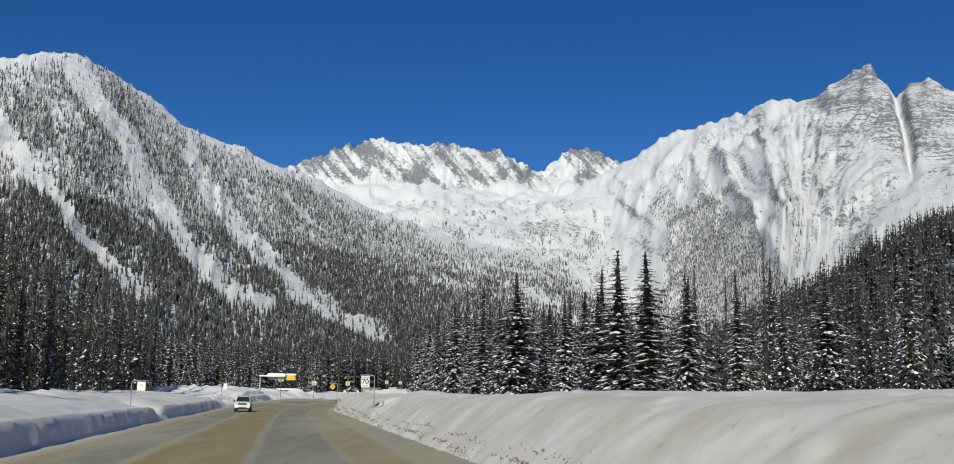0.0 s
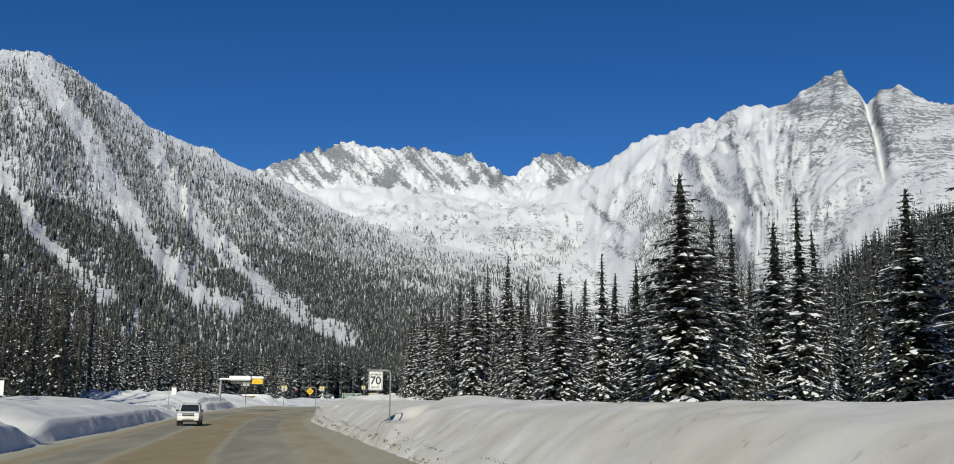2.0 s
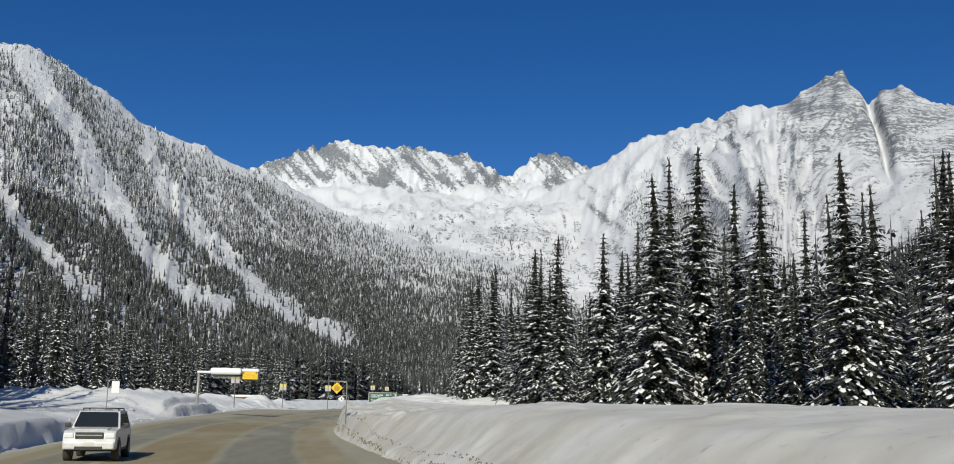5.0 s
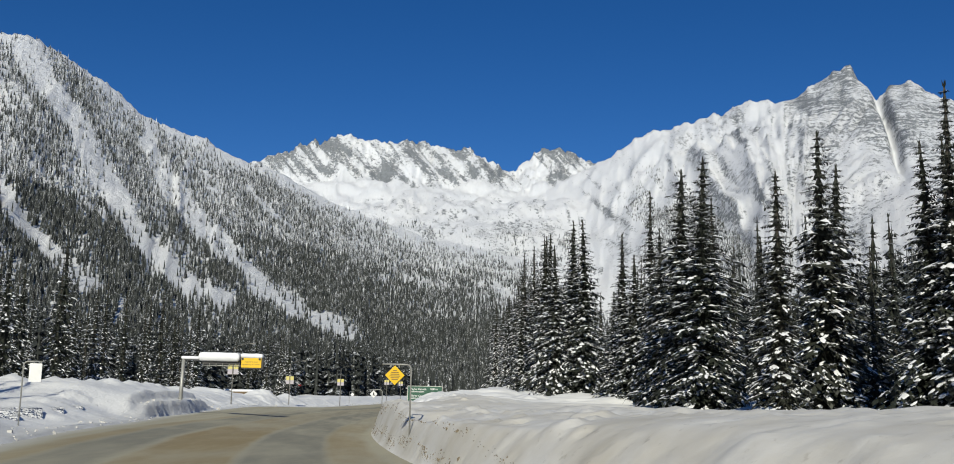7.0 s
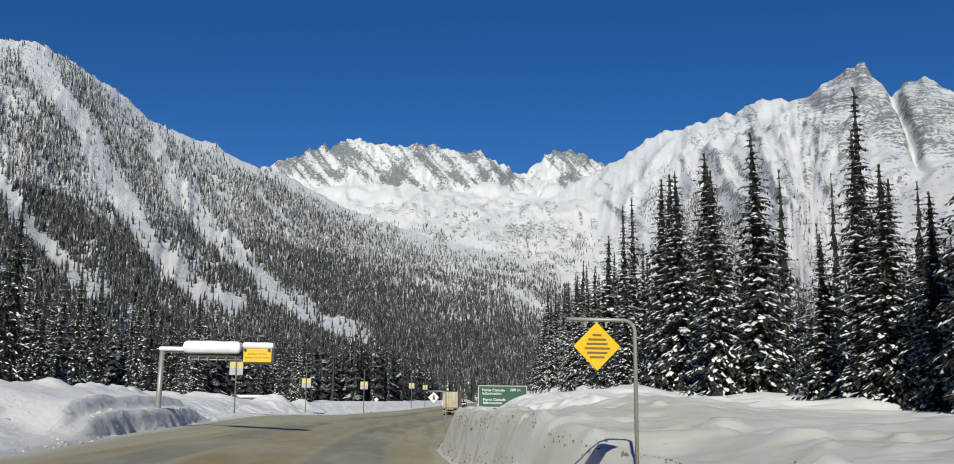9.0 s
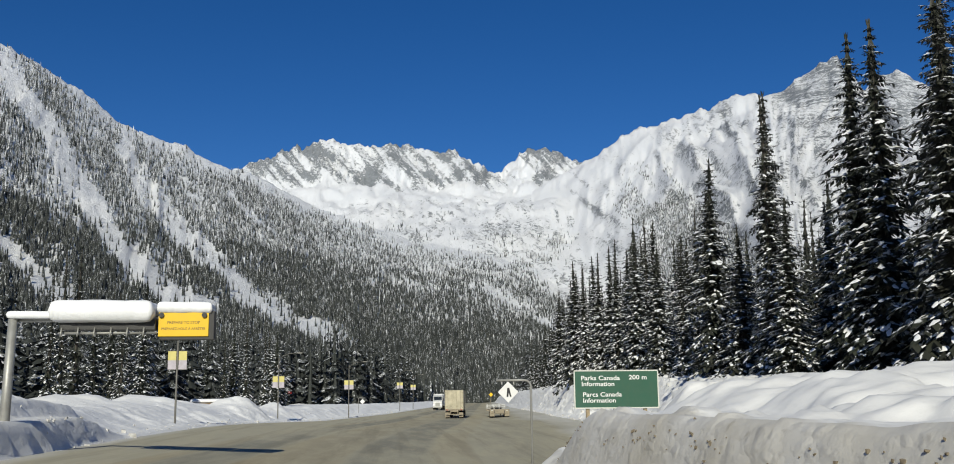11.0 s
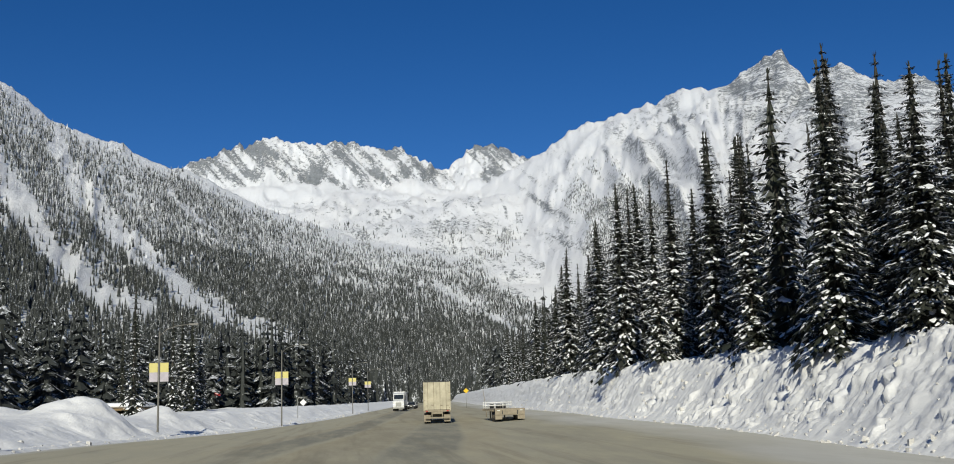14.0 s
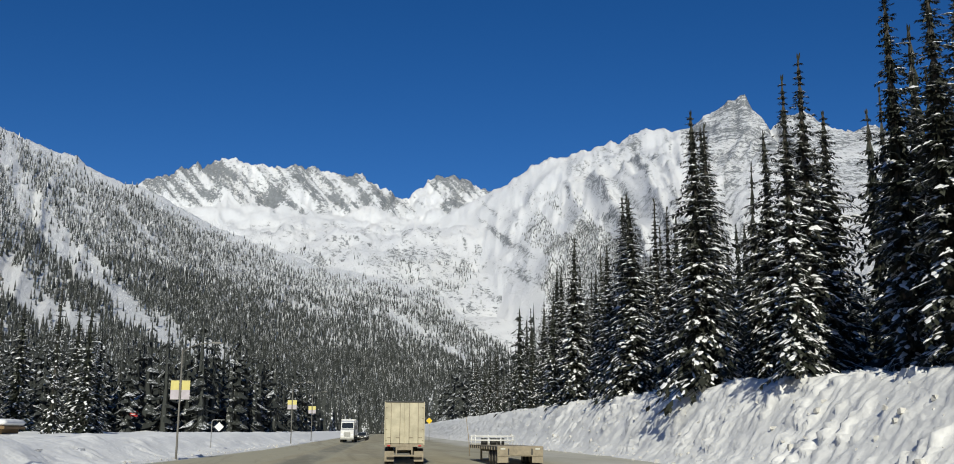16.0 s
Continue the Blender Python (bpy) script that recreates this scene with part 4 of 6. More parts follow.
KINDS = [("tall narrow dark green fir with snow on its boughs", dict(seed=3, tall=20, spread=2.3, whorls=44, snowy=0.62)),
         ("tall dark fir with drooping snow-laden lower boughs", dict(seed=8, tall=20, spread=3.0, whorls=42, snowy=0.85)),
         ("slender dark fir with sparse top and little snow", dict(seed=15, tall=20, spread=2.0, whorls=40, snowy=0.4, thin=0.85)),
         ("broad dark green spruce heavy with clumps of snow", dict(seed=21, tall=20, spread=3.4, whorls=40, snowy=0.95)),
         ("narrow fir dusted white all over its boughs", dict(seed=33, tall=20, spread=1.9, whorls=42, snowy=1.0)),
         ("half-bare brown-tinged fir with thin boughs", dict(seed=40, tall=20, spread=2.2, whorls=38, snowy=0.2, thin=0.8))]
PROTO = [fir_thing(fir_meshes(**kw), label) for label, kw in KINDS]
LIGHT = [fir_thing(fir_meshes(**{**kw, "whorls": int(kw["whorls"] * 0.58), "light": True, "seed": kw["seed"] + 100}), label) for label, kw in KINDS]
TREE_SPOTS = []


def plant(x, y, tip, kind, rng, base=None, fat=1.0, light=False):
    """A fir whose top stands at the height tip."""
    foot = base if base is not None else ground_at(x, y) - 0.2
    k = (tip - foot) / 20.0
    m = pose(x, y, foot, 0, 0, rng.uniform(0, 360)) @ Matrix.Diagonal((k * fat, k * fat, k, 1))
    t = copy_thing((LIGHT if light else PROTO)[kind], m)
    t.matrix_basis = m
    TREE_SPOTS.append((x, y))
    return t


def ground_at(x, y):
    """The height of the ground or of the snow bank that lies on it."""
    z, o = float(land_at(x, y)), x - float(line(y))
    return max(z, float(bank_right(np.array([o]), np.array([x]), np.array([y]))[0])) if 0 < o < right_edge(y) + 34 else z


def land_at(x, y):
    dx, dy = np.asarray(x, float) - OX, np.asarray(y, float) - OY
    z = land(np.degrees(np.arctan2(dx, dy)), np.hypot(dx, dy))[0]
    return z


# firs at the front of the wood on the right, and their tops
FRONT_SOUTH = [(10.0, 59.1, 11.1), (11.1, 56.5, 10.7), (4.2, 84.5, 10.0), (3.0, 91.2, 9.8), (9.7, 80.3, 10.7), (4.6, 70.8, 11.1), (20.6, 104.5, 14.1), (26.7, 112.9, 16.6), (5.1, 148.2, 19.2), (2.5, 146.0, 17.9),
               (7.4, 148.2, 16.8), (10.9, 129.2, 14.3), (15.6, 129.3, 14.2), (14.8, 130.0, 11.9), (0.6, 142.9, 16.0), (2.4, 167.6, 16.7), (4.7, 170.5, 15.7), (2.0, 156.4, 13.3), (-2.0, 161.7, 13.2),
               (-1.0, 174.7, 14.5), (-2.0, 173.2, 14.7), (-1.9, 177.6, 16.8), (3.3, 179.0, 13.0), (-2.3, 182.0, 13.9), (-2.3, 189.6, 13.2), (16.0, 104.5, 16.0), (11.6, 48.3, 8.3), (9.2, 62.5, 8.8), (7.7, 67.0, 9.4),
               (7.0, 75.0, 8.9), (5.9, 78.9, 8.9), (3.6, 98.6, 9.4), (2.2, 102.5, 8.2), (3.4, 115.5, 10.4), (3.0, 122.5, 12.2), (12.6, 43.8, 8.1), (13.9, 36.5, 7.0), (9.6, 122.5, 13.2), (10.6, 113.6, 12.8),
               (12.6, 111.2, 12.1), (10.4, 105.0, 12.3), (5.6, 138.6, 14.9), (7.1, 136.3, 12.7), (9.3, 133.6, 12.6), (11.4, 118.9, 12.0), (8.6, 118.0, 10.1), (13.0, 97.0, 12.5), (15.5, 91.0, 13.0), (-4.5, 218.9, 19.5)]
FRONT_BEND = [(-6.5, 201.3, 15.6), (-2.9, 191.0, 15.1), (1.0, 183.0, 19.1), (-1.3, 187.3, 11.5), (-6.1, 228.3, 19.0), (-3.0, 214.2, 19.0), (-6.2, 210.6, 17.8), (0.4, 194.5, 13.7), (1.4, 200.0, 20.3), (-4.2, 201.4, 17.9),
              (-1.7, 178.0, 11.6), (-2.5, 196.4, 11.2), (-4.6, 231.8, 20.3), (-4.6, 220.9, 19.6), (-2.4, 216.4, 20.6), (-2.9, 235.1, 16.9), (-3.4, 227.3, 12.8), (-6.8, 224.1, 12.3)]
FRONT_NORTH = [(-5.7, 241.6, 18.7), (-4.0, 248.2, 18.2), (-2.8, 238.6, 16.7), (-5.9, 236.5, 13.3), (-5.0, 252.0, 14.6), (-5.05, 266.9, 18.1), (-3.5, 269.1, 19.8), (-1.9, 271.6, 19.9), (1.0, 272.3, 18.9), (-1.5, 262.0, 16.7), (-4.8, 259.5, 15.4),
               (-0.6, 267.8, 15.8), (-2.3, 286.2, 20.0), (-0.8, 284.2, 19.1), (0.8, 288.6, 20.3), (-1.2, 297.8, 20.9), (-0.4, 291.8, 21.6), (2.0, 301.6, 19.4), (-3.6, 295.0, 18.6), (-2.5, 308.3, 21.4), (-0.9, 310.2, 21.3), (0.8, 329.9, 21.3), (2.1, 334.2, 22.9), (1.7, 317.0, 23.4),
               (2.9, 310.3, 21.1), (-3.3, 278.4, 17.7), (-2.6, 261.0, 16.0), (3.3, 339.0, 23.7), (4.7, 334.4, 22.6), (2.7, 352.4, 22.6), (4.0, 346.0, 20.6), (7.5, 378.1, 23.8), (5.1, 366.6, 22.0), (2.4, 325.5, 19.7)]
rng = random.Random(5)
for spots in (FRONT_SOUTH, FRONT_BEND, FRONT_NORTH):
    for x, y, tip in spots:
        x = x + (1.0 if 236 < y < 276 else 0.0)
        plant(x, y, tip, rng.choice((0, 1, 1, 3, 4, 4)), rng, fat=rng.uniform(1.05, 1.35) * (20 / max(tip, 10)) ** 0.45 * (1.65 if 56 < y < 60 else 1.2 if y < 112 else 0.96 if y < 205 else 1.0))
for x, y, tip in ((2.6, 155.2, 15.4), (4.3, 157.8, 13.6), (5.2, 160.4, 14.6)):
    plant(x, y, tip, 4, rng, fat=1.3)


def free(x, y, gap):
    return all((x - a) ** 2 + (y - b) ** 2 > gap * gap for a, b in TREE_SPOTS)


JOINED = []


def wood(count, y0, y1, side, o0, o1, h0, h1, gap, kinds, seed, joined=False):
    """Firs scattered along the road; joined: those too deep in the wood to tell apart, kept for one mesh."""
    r, made = random.Random(seed), 0
    for _ in range(count * 12):
        y = r.uniform(y0, y1)
        o = r.uniform(o0, o1)
        x = float(line(y)) + side * o
        glade = side < 0 and 230 < y < 372 and -0.27 < (x + 26.4) / (y - 208) < -0.18
        if free(x, y, gap) and not glade:
            foot = ground_at(x, y) - 0.2
            tall, kind, fat, turn = r.uniform(h0, h1), r.choice(kinds), r.uniform(0.9, 1.3), r.uniform(0, 360)
            if joined:
                JOINED.append((kind, pose(x, y, foot, 0, 0, turn) @ Matrix.Diagonal((tall * fat / 20, tall * fat / 20, tall / 20, 1))))
                TREE_SPOTS.append((x, y))
            else:
                plant(x, y, foot + tall, kind, r, foot, fat, True)
            made += 1
            if made >= count:
                break


wood(26, 34, 135, 1, 22, 31, 5, 8, 2.2, (0, 1, 3, 4, 4), 50)
wood(40, 30, 170, 1, 31, 48, 8.5, 12, 2.6, (0, 1, 2, 3, 4), 51, True)
wood(14, 112, 182, 1, 25, 32, 8.5, 11.5, 2.3, (0, 1, 4), 60)
wood(22, 160, 235, 1, 23, 42, 11, 16, 2.4, (0, 1, 2, 4), 52, True)
wood(8, 244, 276, 1, 24, 36, 10, 13, 2.6, (0, 1, 2, 3, 4), 53)
wood(46, 276, 420, 1, 20.5, 31, 13, 18, 2.0, (0, 1, 1, 3, 4), 57)
wood(40, 345, 475, 1, 17, 32, 10, 15, 2.0, (0, 1, 3, 4), 59, True)
wood(46, 250, 430, 1, 31, 44, 12, 18, 2.2, (0, 1, 3, 4), 49, True)
wood(84, 10, 205, -1, 26, 35, 14, 22, 1.9, (2, 5, 2, 5), 58)
wood(52, 20, 205, -1, 34, 52, 18, 26, 2.3, (0, 2, 5, 2, 5), 54, True)
wood(44, 210, 400, -1, 32, 54, 13, 20, 3.0, (0, 1, 3, 4, 4), 55, True)


def joined_firs():
    vs, fs, ms, n = [], [], [], 0
    for slot, what in enumerate(("trunk", "crown", "snow")):
        for kind, m in JOINED:
            me = next(c.data for c in LIGHT[kind].children if c.name.startswith(what))
            co = np.empty(len(me.vertices) * 3, np.float32)
            me.vertices.foreach_get("co", co)
            a = np.array(m)
            vs.append(co.reshape(-1, 3) @ a[:3, :3].T + a[:3, 3])
            me.calc_loop_triangles()
            tri = np.empty(len(me.loop_triangles) * 3, np.int32)
            me.loop_triangles.foreach_get("vertices", tri)
            fs.append(tri.reshape(-1, 3) + n)
            ms.append(np.full(len(tri) // 3, slot, np.int32))
            n += len(vs[-1])
    me = mesh_np("deep_wood", np.concatenate(vs), np.concatenate(fs), M_BARK)
    me.materials.append(M_NEEDLES)
    me.materials.append(M_SNOW)
    me.polygons.foreach_set("material_index", np.concatenate(ms))
    return tagged(new("deep_wood", me), "dark snow-flecked firs behind the edge of the wood", "forest", kind="stuff")


joined_firs()
for k, p in enumerate(PROTO + LIGHT):
    x, y = 34 + 5 * (k % 6), 60 + 9 * k
    p.matrix_basis = pose(x, y, float(land_at(x, y)) - 0.2, 0, 0, 40 * k) @ Matrix.Diagonal((0.75, 0.75, 0.7, 1))


# ---- woods that nobody could count ----
def skirt_fir(rng, tiers, points):
    """One simple fir of jagged skirts, 1 m tall."""
    v, f = [], []
    for i in range(tiers):
        s = i / tiers
        z0, z1 = 0.04 + 0.92 * s, min(1.0, 0.04 + 0.92 * s + 1.9 / tiers)
        rad = 0.135 * (1 - s) ** 0.8 + 0.012
        n = len(v)
        a0 = rng.uniform(0, 6)
        for k in range(points * 2):
            a = a0 + math.pi * k / points
            q = rad * (rng.uniform(0.8, 1.25) if k % 2 else rng.uniform(0.4, 0.6))
            v.append((math.cos(a) * q, math.sin(a) * q, z0 - (0.025 if k % 2 else -0.02)))
        v.append((0, 0, z1))
        for k in range(points * 2):
            f.append((n + k, n + (k + 1) % (points * 2), n + points * 2))
    return np.array(v), np.array(f)


def sprig_fir(rng, whorls, boughs):
    """One fir of drooping kite-shaped boughs round a dark core, 1 m tall."""
    v, f = [], []
    for k in range(5):
        a = 1.2566 * k
        v.append((0.035 * math.cos(a), 0.035 * math.sin(a), 0.0))
    v.append((0, 0, 0.97))
    f += [(k, (k + 1) % 5, 5) for k in range(5)]
    for i in range(whorls):
        s = (i + rng.uniform(-0.3, 0.3)) / whorls
        z0 = 0.05 + 0.92 * max(s, 0)
        reach = 0.15 * (1 - max(s, 0)) ** 0.75 + 0.012
        a0 = rng.uniform(0, 6.28)
        for k in range(boughs):
            a = a0 + 6.283 * k / boughs + rng.uniform(-0.3, 0.3)
            q = reach * rng.uniform(0.6, 1.2)
            dx, dy, n = math.cos(a), math.sin(a), len(v)
            w = q * rng.uniform(0.3, 0.45)
            dr = q * rng.uniform(0.3, 0.7)
            v += [(0.01 * dx, 0.01 * dy, z0 + 0.01), (dx * q * 0.6 - dy * w, dy * q * 0.6 + dx * w, z0 - dr * 0.75), (dx * q, dy * q, z0 - dr), (dx * q * 0.6 + dy * w, dy * q * 0.6 - dx * w, z0 - dr * 0.75)]
            f += [(n, n + 1, n + 2), (n, n + 2, n + 3)]
    return np.array(v), np.array(f)


def forest(name, x, y, z, h, tiers, points, fat, mat, label, seed, sprig=False):
    r = random.Random(seed)
    shapes = [(sprig_fir if sprig else skirt_fir)(r, tiers, points) for _ in range(5)]
    gen = np.random.RandomState(seed)
    which, rot, wide = gen.randint(0, 5, len(x)), gen.uniform(0, 6.28, len(x)), gen.uniform(0.75, 1.25, len(x)) * fat
    vs, fs, n = [], [], 0
    for k, (v, f) in enumerate(shapes):
        i = np.nonzero(which == k)[0]
        c, s = np.cos(rot[i])[:, None], np.sin(rot[i])[:, None]
        hh, w = h[i][:, None], (h[i] * wide[i])[:, None]
        X = x[i][:, None] + w * (c * v[:, 0] - s * v[:, 1])
        Y = y[i][:, None] + w * (s * v[:, 0] + c * v[:, 1])
        Zz = z[i][:, None] + hh * v[:, 2]
        vs.append(np.stack([X, Y, Zz], -1).reshape(-1, 3))
        fs.append((f[None] + (np.arange(len(i)) * len(v))[:, None, None] + n).reshape(-1, 3))
        n += len(i) * len(v)
    return tagged(new(name, mesh_np(name, np.concatenate(vs), np.concatenate(fs), mat)), label, "forest", kind="stuff")


# avalanche tracks on the left mountain, as lines of bearing and height angle
TRACKS = [([(-22.0, 17.6), (-19.0, 14.4), (-18.1, 12.5), (-16.1, 9.7), (-15.1, 8.1), (-12.7, 5.9), (-10.6, 5.2)], 0.8),
          ([(-15.2, 13.6), (-14.3, 12.1), (-12.9, 10.2), (-11.8, 8.9), (-10.1, 7.6), (-9.0, 6.3), (-6.2, 4.7), (-3.4, 3.5)], 0.72),
          ([(-26.0, 14.5), (-24.7, 12.8), (-22.7, 10.8), (-21.1, 8.4), (-19.4, 6.8), (-17.5, 5.6)], 0.66),
          ([(-9.6, 11.4), (-8.4, 10.4), (-6.9, 9.3)], 0.22), ([(4.0, 6.7), (6.1, 5.7), (7.5, 4.9), (8.9, 4.0)], 0.3)]


def openness(az, el):
    out = np.zeros_like(az)
    wob_a, wob_e = 0.35 * fbm(az * 0.9, el * 0.9, 4, 101), 0.35 * fbm(az * 0.9, el * 0.9, 4, 102)
    for pts, width in TRACKS:
        for (a0, e0), (a1, e1) in zip(pts[:-1], pts[1:]):
            da, de = a1 - a0, e1 - e0
            s = np.clip(((az + wob_a - a0) * da + (el + wob_e - e0) * de) / (da * da + de * de), 0, 1)
            d = np.hypot(az + wob_a - a0 - s * da, el + wob_e - e0 - s * de)
            out = np.maximum(out, 1 - step(0.55, 1.1, d / width))
    return out


gen = np.random.RandomState(77)


def slope_wood(count, a0, a1, r0, r1, keep, hmin, hmax):
    az = gen.uniform(a0, a1, count)
    r = np.sqrt(gen.uniform(r0 ** 2, r1 ** 2, count))
    z = land(az, r)[0]
    el = np.degrees(np.arctan2(z - EYE, r))
    ok = gen.uniform(0, 1, count) < keep(az, r, el, z)
    az, r, z = az[ok], r[ok], z[ok]
    x, y = place(az, r)
    return x, y, z - 0.5, gen.uniform(hmin, hmax, len(x))


def keep_left(az, r, el, z):
    crest = curve(RIDGE_LEFT, az) - el
    clump = 0.5 + 1.1 * fbm(az * 0.8 + el * 0.25, el * 0.4, 4, 111)
    right = step(-10, -5, az)
    dense = 0.6 * step(0.0, 4.0, crest + 2.4 * (clump - 0.5)) * (0.2 + 0.8 * step(0.3, 0.62, clump)) + 0.3 * step(0.1, 1.2, crest)
    dense = np.maximum(dense, 0.95 * step(7.5, 11, crest) * (0.5 + 0.5 * step(0.2, 0.5, clump)))
    dense = np.maximum(dense, right * step(0.2, 2.2, crest) * 0.9)
    thin = 1 - 0.75 * step(-7, -2, az) * (1 - step(2.2, 5.0, crest))
    return dense * thin * (1 - 0.95 * openness(az, el)) * (crest > 0.08)


def keep_pale(az, r, el, z):
    crest = curve(RIDGE_LEFT, az) - el
    return step(0.15, 1.6, crest) * (1 - 0.95 * openness(az, el)) * (0.55 + 0.45 * step(-0.3, 0.2, fbm(az * 1.2, el * 1.5, 3, 112)))


x, y, z, h = slope_wood(125000, -34, 14, 900, 3250, keep_left, 10, 19)
x1, y1, z1, h1 = slope_wood(15000, -34, 10, 950, 1700, keep_left, 13, 20)
x, y, z, h = np.append(x, x1), np.append(y, y1), np.append(z, z1), np.append(h, h1)
high = z > 320
x1, y1, z1, h1 = slope_wood(42000, -11, 13, 1500, 3230, keep_pale, 6, 11)
pale_forest = forest("pale_forest", x1, y1, z1, h1, 1, 3, 1.0, M_PALE, "rime-white young conifers thick on the high mountainside", 68)
far_forest = forest("far_forest", x[~high], y[~high], z[~high], h[~high], 3, 3, 0.85, M_FAR, "snowy conifer forest covering the lower mountainside", 61)
high_forest = forest("high_forest", x[high], y[high], z[high], h[high] * 0.95, 1, 3, 0.85, M_FROST, "frosted conifers scattered over the steep mountainside", 65)


def keep_right(az, r, el, z):
    edge = np.interp(el, [5.5, 7.4, 9.2, 10.8, 11.6, 13], [21.6, 20.3, 18.7, 17.0, 16.0, 15.6])
    patch = 0.5 * step(-4.6, -1.5, az - edge) * (1 - step(-0.3, 0.25, az - edge)) * (1 - step(8.8, 11.6, el)) * (0.45 + 0.55 * (1 - step(7, 10, el)))
    fan = np.degrees(np.arctan2(az - 21.4, np.maximum(0.4, el - 6.5)))
    tongue = 0.35 * step(0.1, 0.5, fbm(fan * 0.16, el * 0.35, 4, 121)) * (1 - step(9.5, 12.5, el)) * step(0.3, 1.2, az - edge)
    bowl = 0.75 * step(0.0, 0.5, fbm(az * 1.0, el * 1.6, 4, 122)) * (1 - step(9.0, 10.8, el)) * (1 - step(8, 10, az))
    return np.clip(patch, 0, 1) + tongue + bowl


x, y, z, h = slope_wood(60000, -4, 34, 1500, 3900, keep_right, 9, 17)
side_forest = forest("side_forest", x, y, z, h, 2, 2, 0.95, M_FROST, "thin frosted conifers on the snowy upper slopes", 62)


def keep_spur(az, r, el, z):
    rough = 0.55 * fbm(az * 1.1, el * 1.2, 4, 126)
    left = np.interp(el, [5, 7.5, 8.6, 10.4, 11.6, 13], [12.6, 13.3, 13.2, 13.8, 15.2, 15.6])
    edge = np.interp(el, [5.5, 7.4, 9.2, 10.8, 11.6, 13], [21.6, 20.3, 18.7, 17.0, 16.0, 15.6])
    wedge = step(-0.2, 0.25, az - left + rough) * (1 - step(-0.2, 0.2, az - edge + 0.5 * rough)) * (1 - step(11.2, 12.2, el + rough))
    streaks = step(0.0, 0.35, fbm(az * 1.6 + el * 1.0, el * 0.35, 3, 127))
    shoulder = 0.3 * streaks * step(-0.3, 0.5, az - 11.0 - 0.5 * np.maximum(0, el - 9) + rough) * (1 - step(12.6, 13.6, el)) * step(9.0, 10.2, el) * (az < edge)
    return np.clip(wedge + shoulder, 0, 1)


x, y, z, h = slope_wood(95000, 9, 23, 1400, 3700, keep_spur, 5, 10)
spur_forest = forest("spur_forest", x, y, z, h, 2, 2, 1.1, M_FROST, "dense frosted conifers on a steep mountain spur", 67)


def keep_hill(az, r, el, z):
    x, y = place(az, r)
    o = x - line(y)
    gap = np.where(y > 880, 0, 1)
    return ((o > 30 - 10 * step(400, 520, y)) | (o < -40 + 12 * step(400, 520, y)) | (gap < 0.5)) * 0.95 * (0.6 + 0.4 * step(-0.3, 0.3, fbm(x * 0.02, y * 0.02, 3, 131)))


x, y, z, h = slope_wood(5200, -36, 40, 330, 540, keep_hill, 17, 27)
ok = y > -900
mid_forest = forest("mid_forest", x[ok], y[ok], z[ok], h[ok], 9, 3, 1.05, M_MID, "dense snowy conifer forest along the valley floor", 63, True)
x2, y2, z2, h2 = slope_wood(20000, -36, 40, 500, 1150, keep_hill, 13, 22)
back_forest = forest("back_forest", x2, y2, z2, h2, 3, 2, 1.05, M_FAR, "dark conifer forest at the foot of the mountain", 66)
az, r = gen.uniform(-40, 60, 1700), np.sqrt(gen.uniform(20 ** 2, 340 ** 2, 1700))
x, y = place(az, r)
o = x - line(y)
ok = ((o > 46) & (o < 190)) | ((o < -50) & (o > -210))
x, y = x[ok], y[ok]
near_forest = forest("near_forest", x, y, land_at(x, y) - 0.4, gen.uniform(14, 22, len(x)), 13, 5, 1.1, M_MID, "dark snowy conifers deeper in the roadside wood", 64, True)


# ---- shapes for made things ----
def box(bm, c, size, bevel=0.0, turn=None):
    m = Matrix.Translation(c) @ (turn or Matrix.Identity(4)) @ Matrix.Diagonal((*size, 1))
    r = bmesh.ops.create_cube(bm, size=1.0, matrix=m)
    if bevel:
        edges = list({e for v in r["verts"] for e in v.link_edges})
        bmesh.ops.bevel(bm, geom=edges, offset=bevel, segments=2, affect="EDGES", profile=0.6)
    return bm


def tube(bm, points, rad, sides=10, end=None):
    """A round bar along a line of points; end: radius at its end."""
    pts = [Vector(p) for p in points]
    rings = []
    for i, p in enumerate(pts):
        d = (pts[min(i + 1, len(pts) - 1)] - pts[max(i - 1, 0)]).normalized()
        a = d.orthogonal().normalized() if i == 0 else (rings[-1][1] - d * rings[-1][1].dot(d)).normalized()
        b = d.cross(a)
        q = rad if end is None else rad + (end - rad) * i / (len(pts) - 1)
        rings.append(([bm.verts.new(p + a * math.cos(2 * math.pi * k / sides) * q + b * math.sin(2 * math.pi * k / sides) * q) for k in range(sides)], a))
    for (r0, _), (r1, _) in zip(rings[:-1], rings[1:]):
        for k in range(sides):
            bm.faces.new((r0[k], r0[(k + 1) % sides], r1[(k + 1) % sides], r1[k]))
    bm.faces.new(list(reversed(rings[0][0])))
    bm.faces.new(rings[-1][0])
    for f in bm.faces:
        f.smooth = len(f.verts) == 4
    return bm


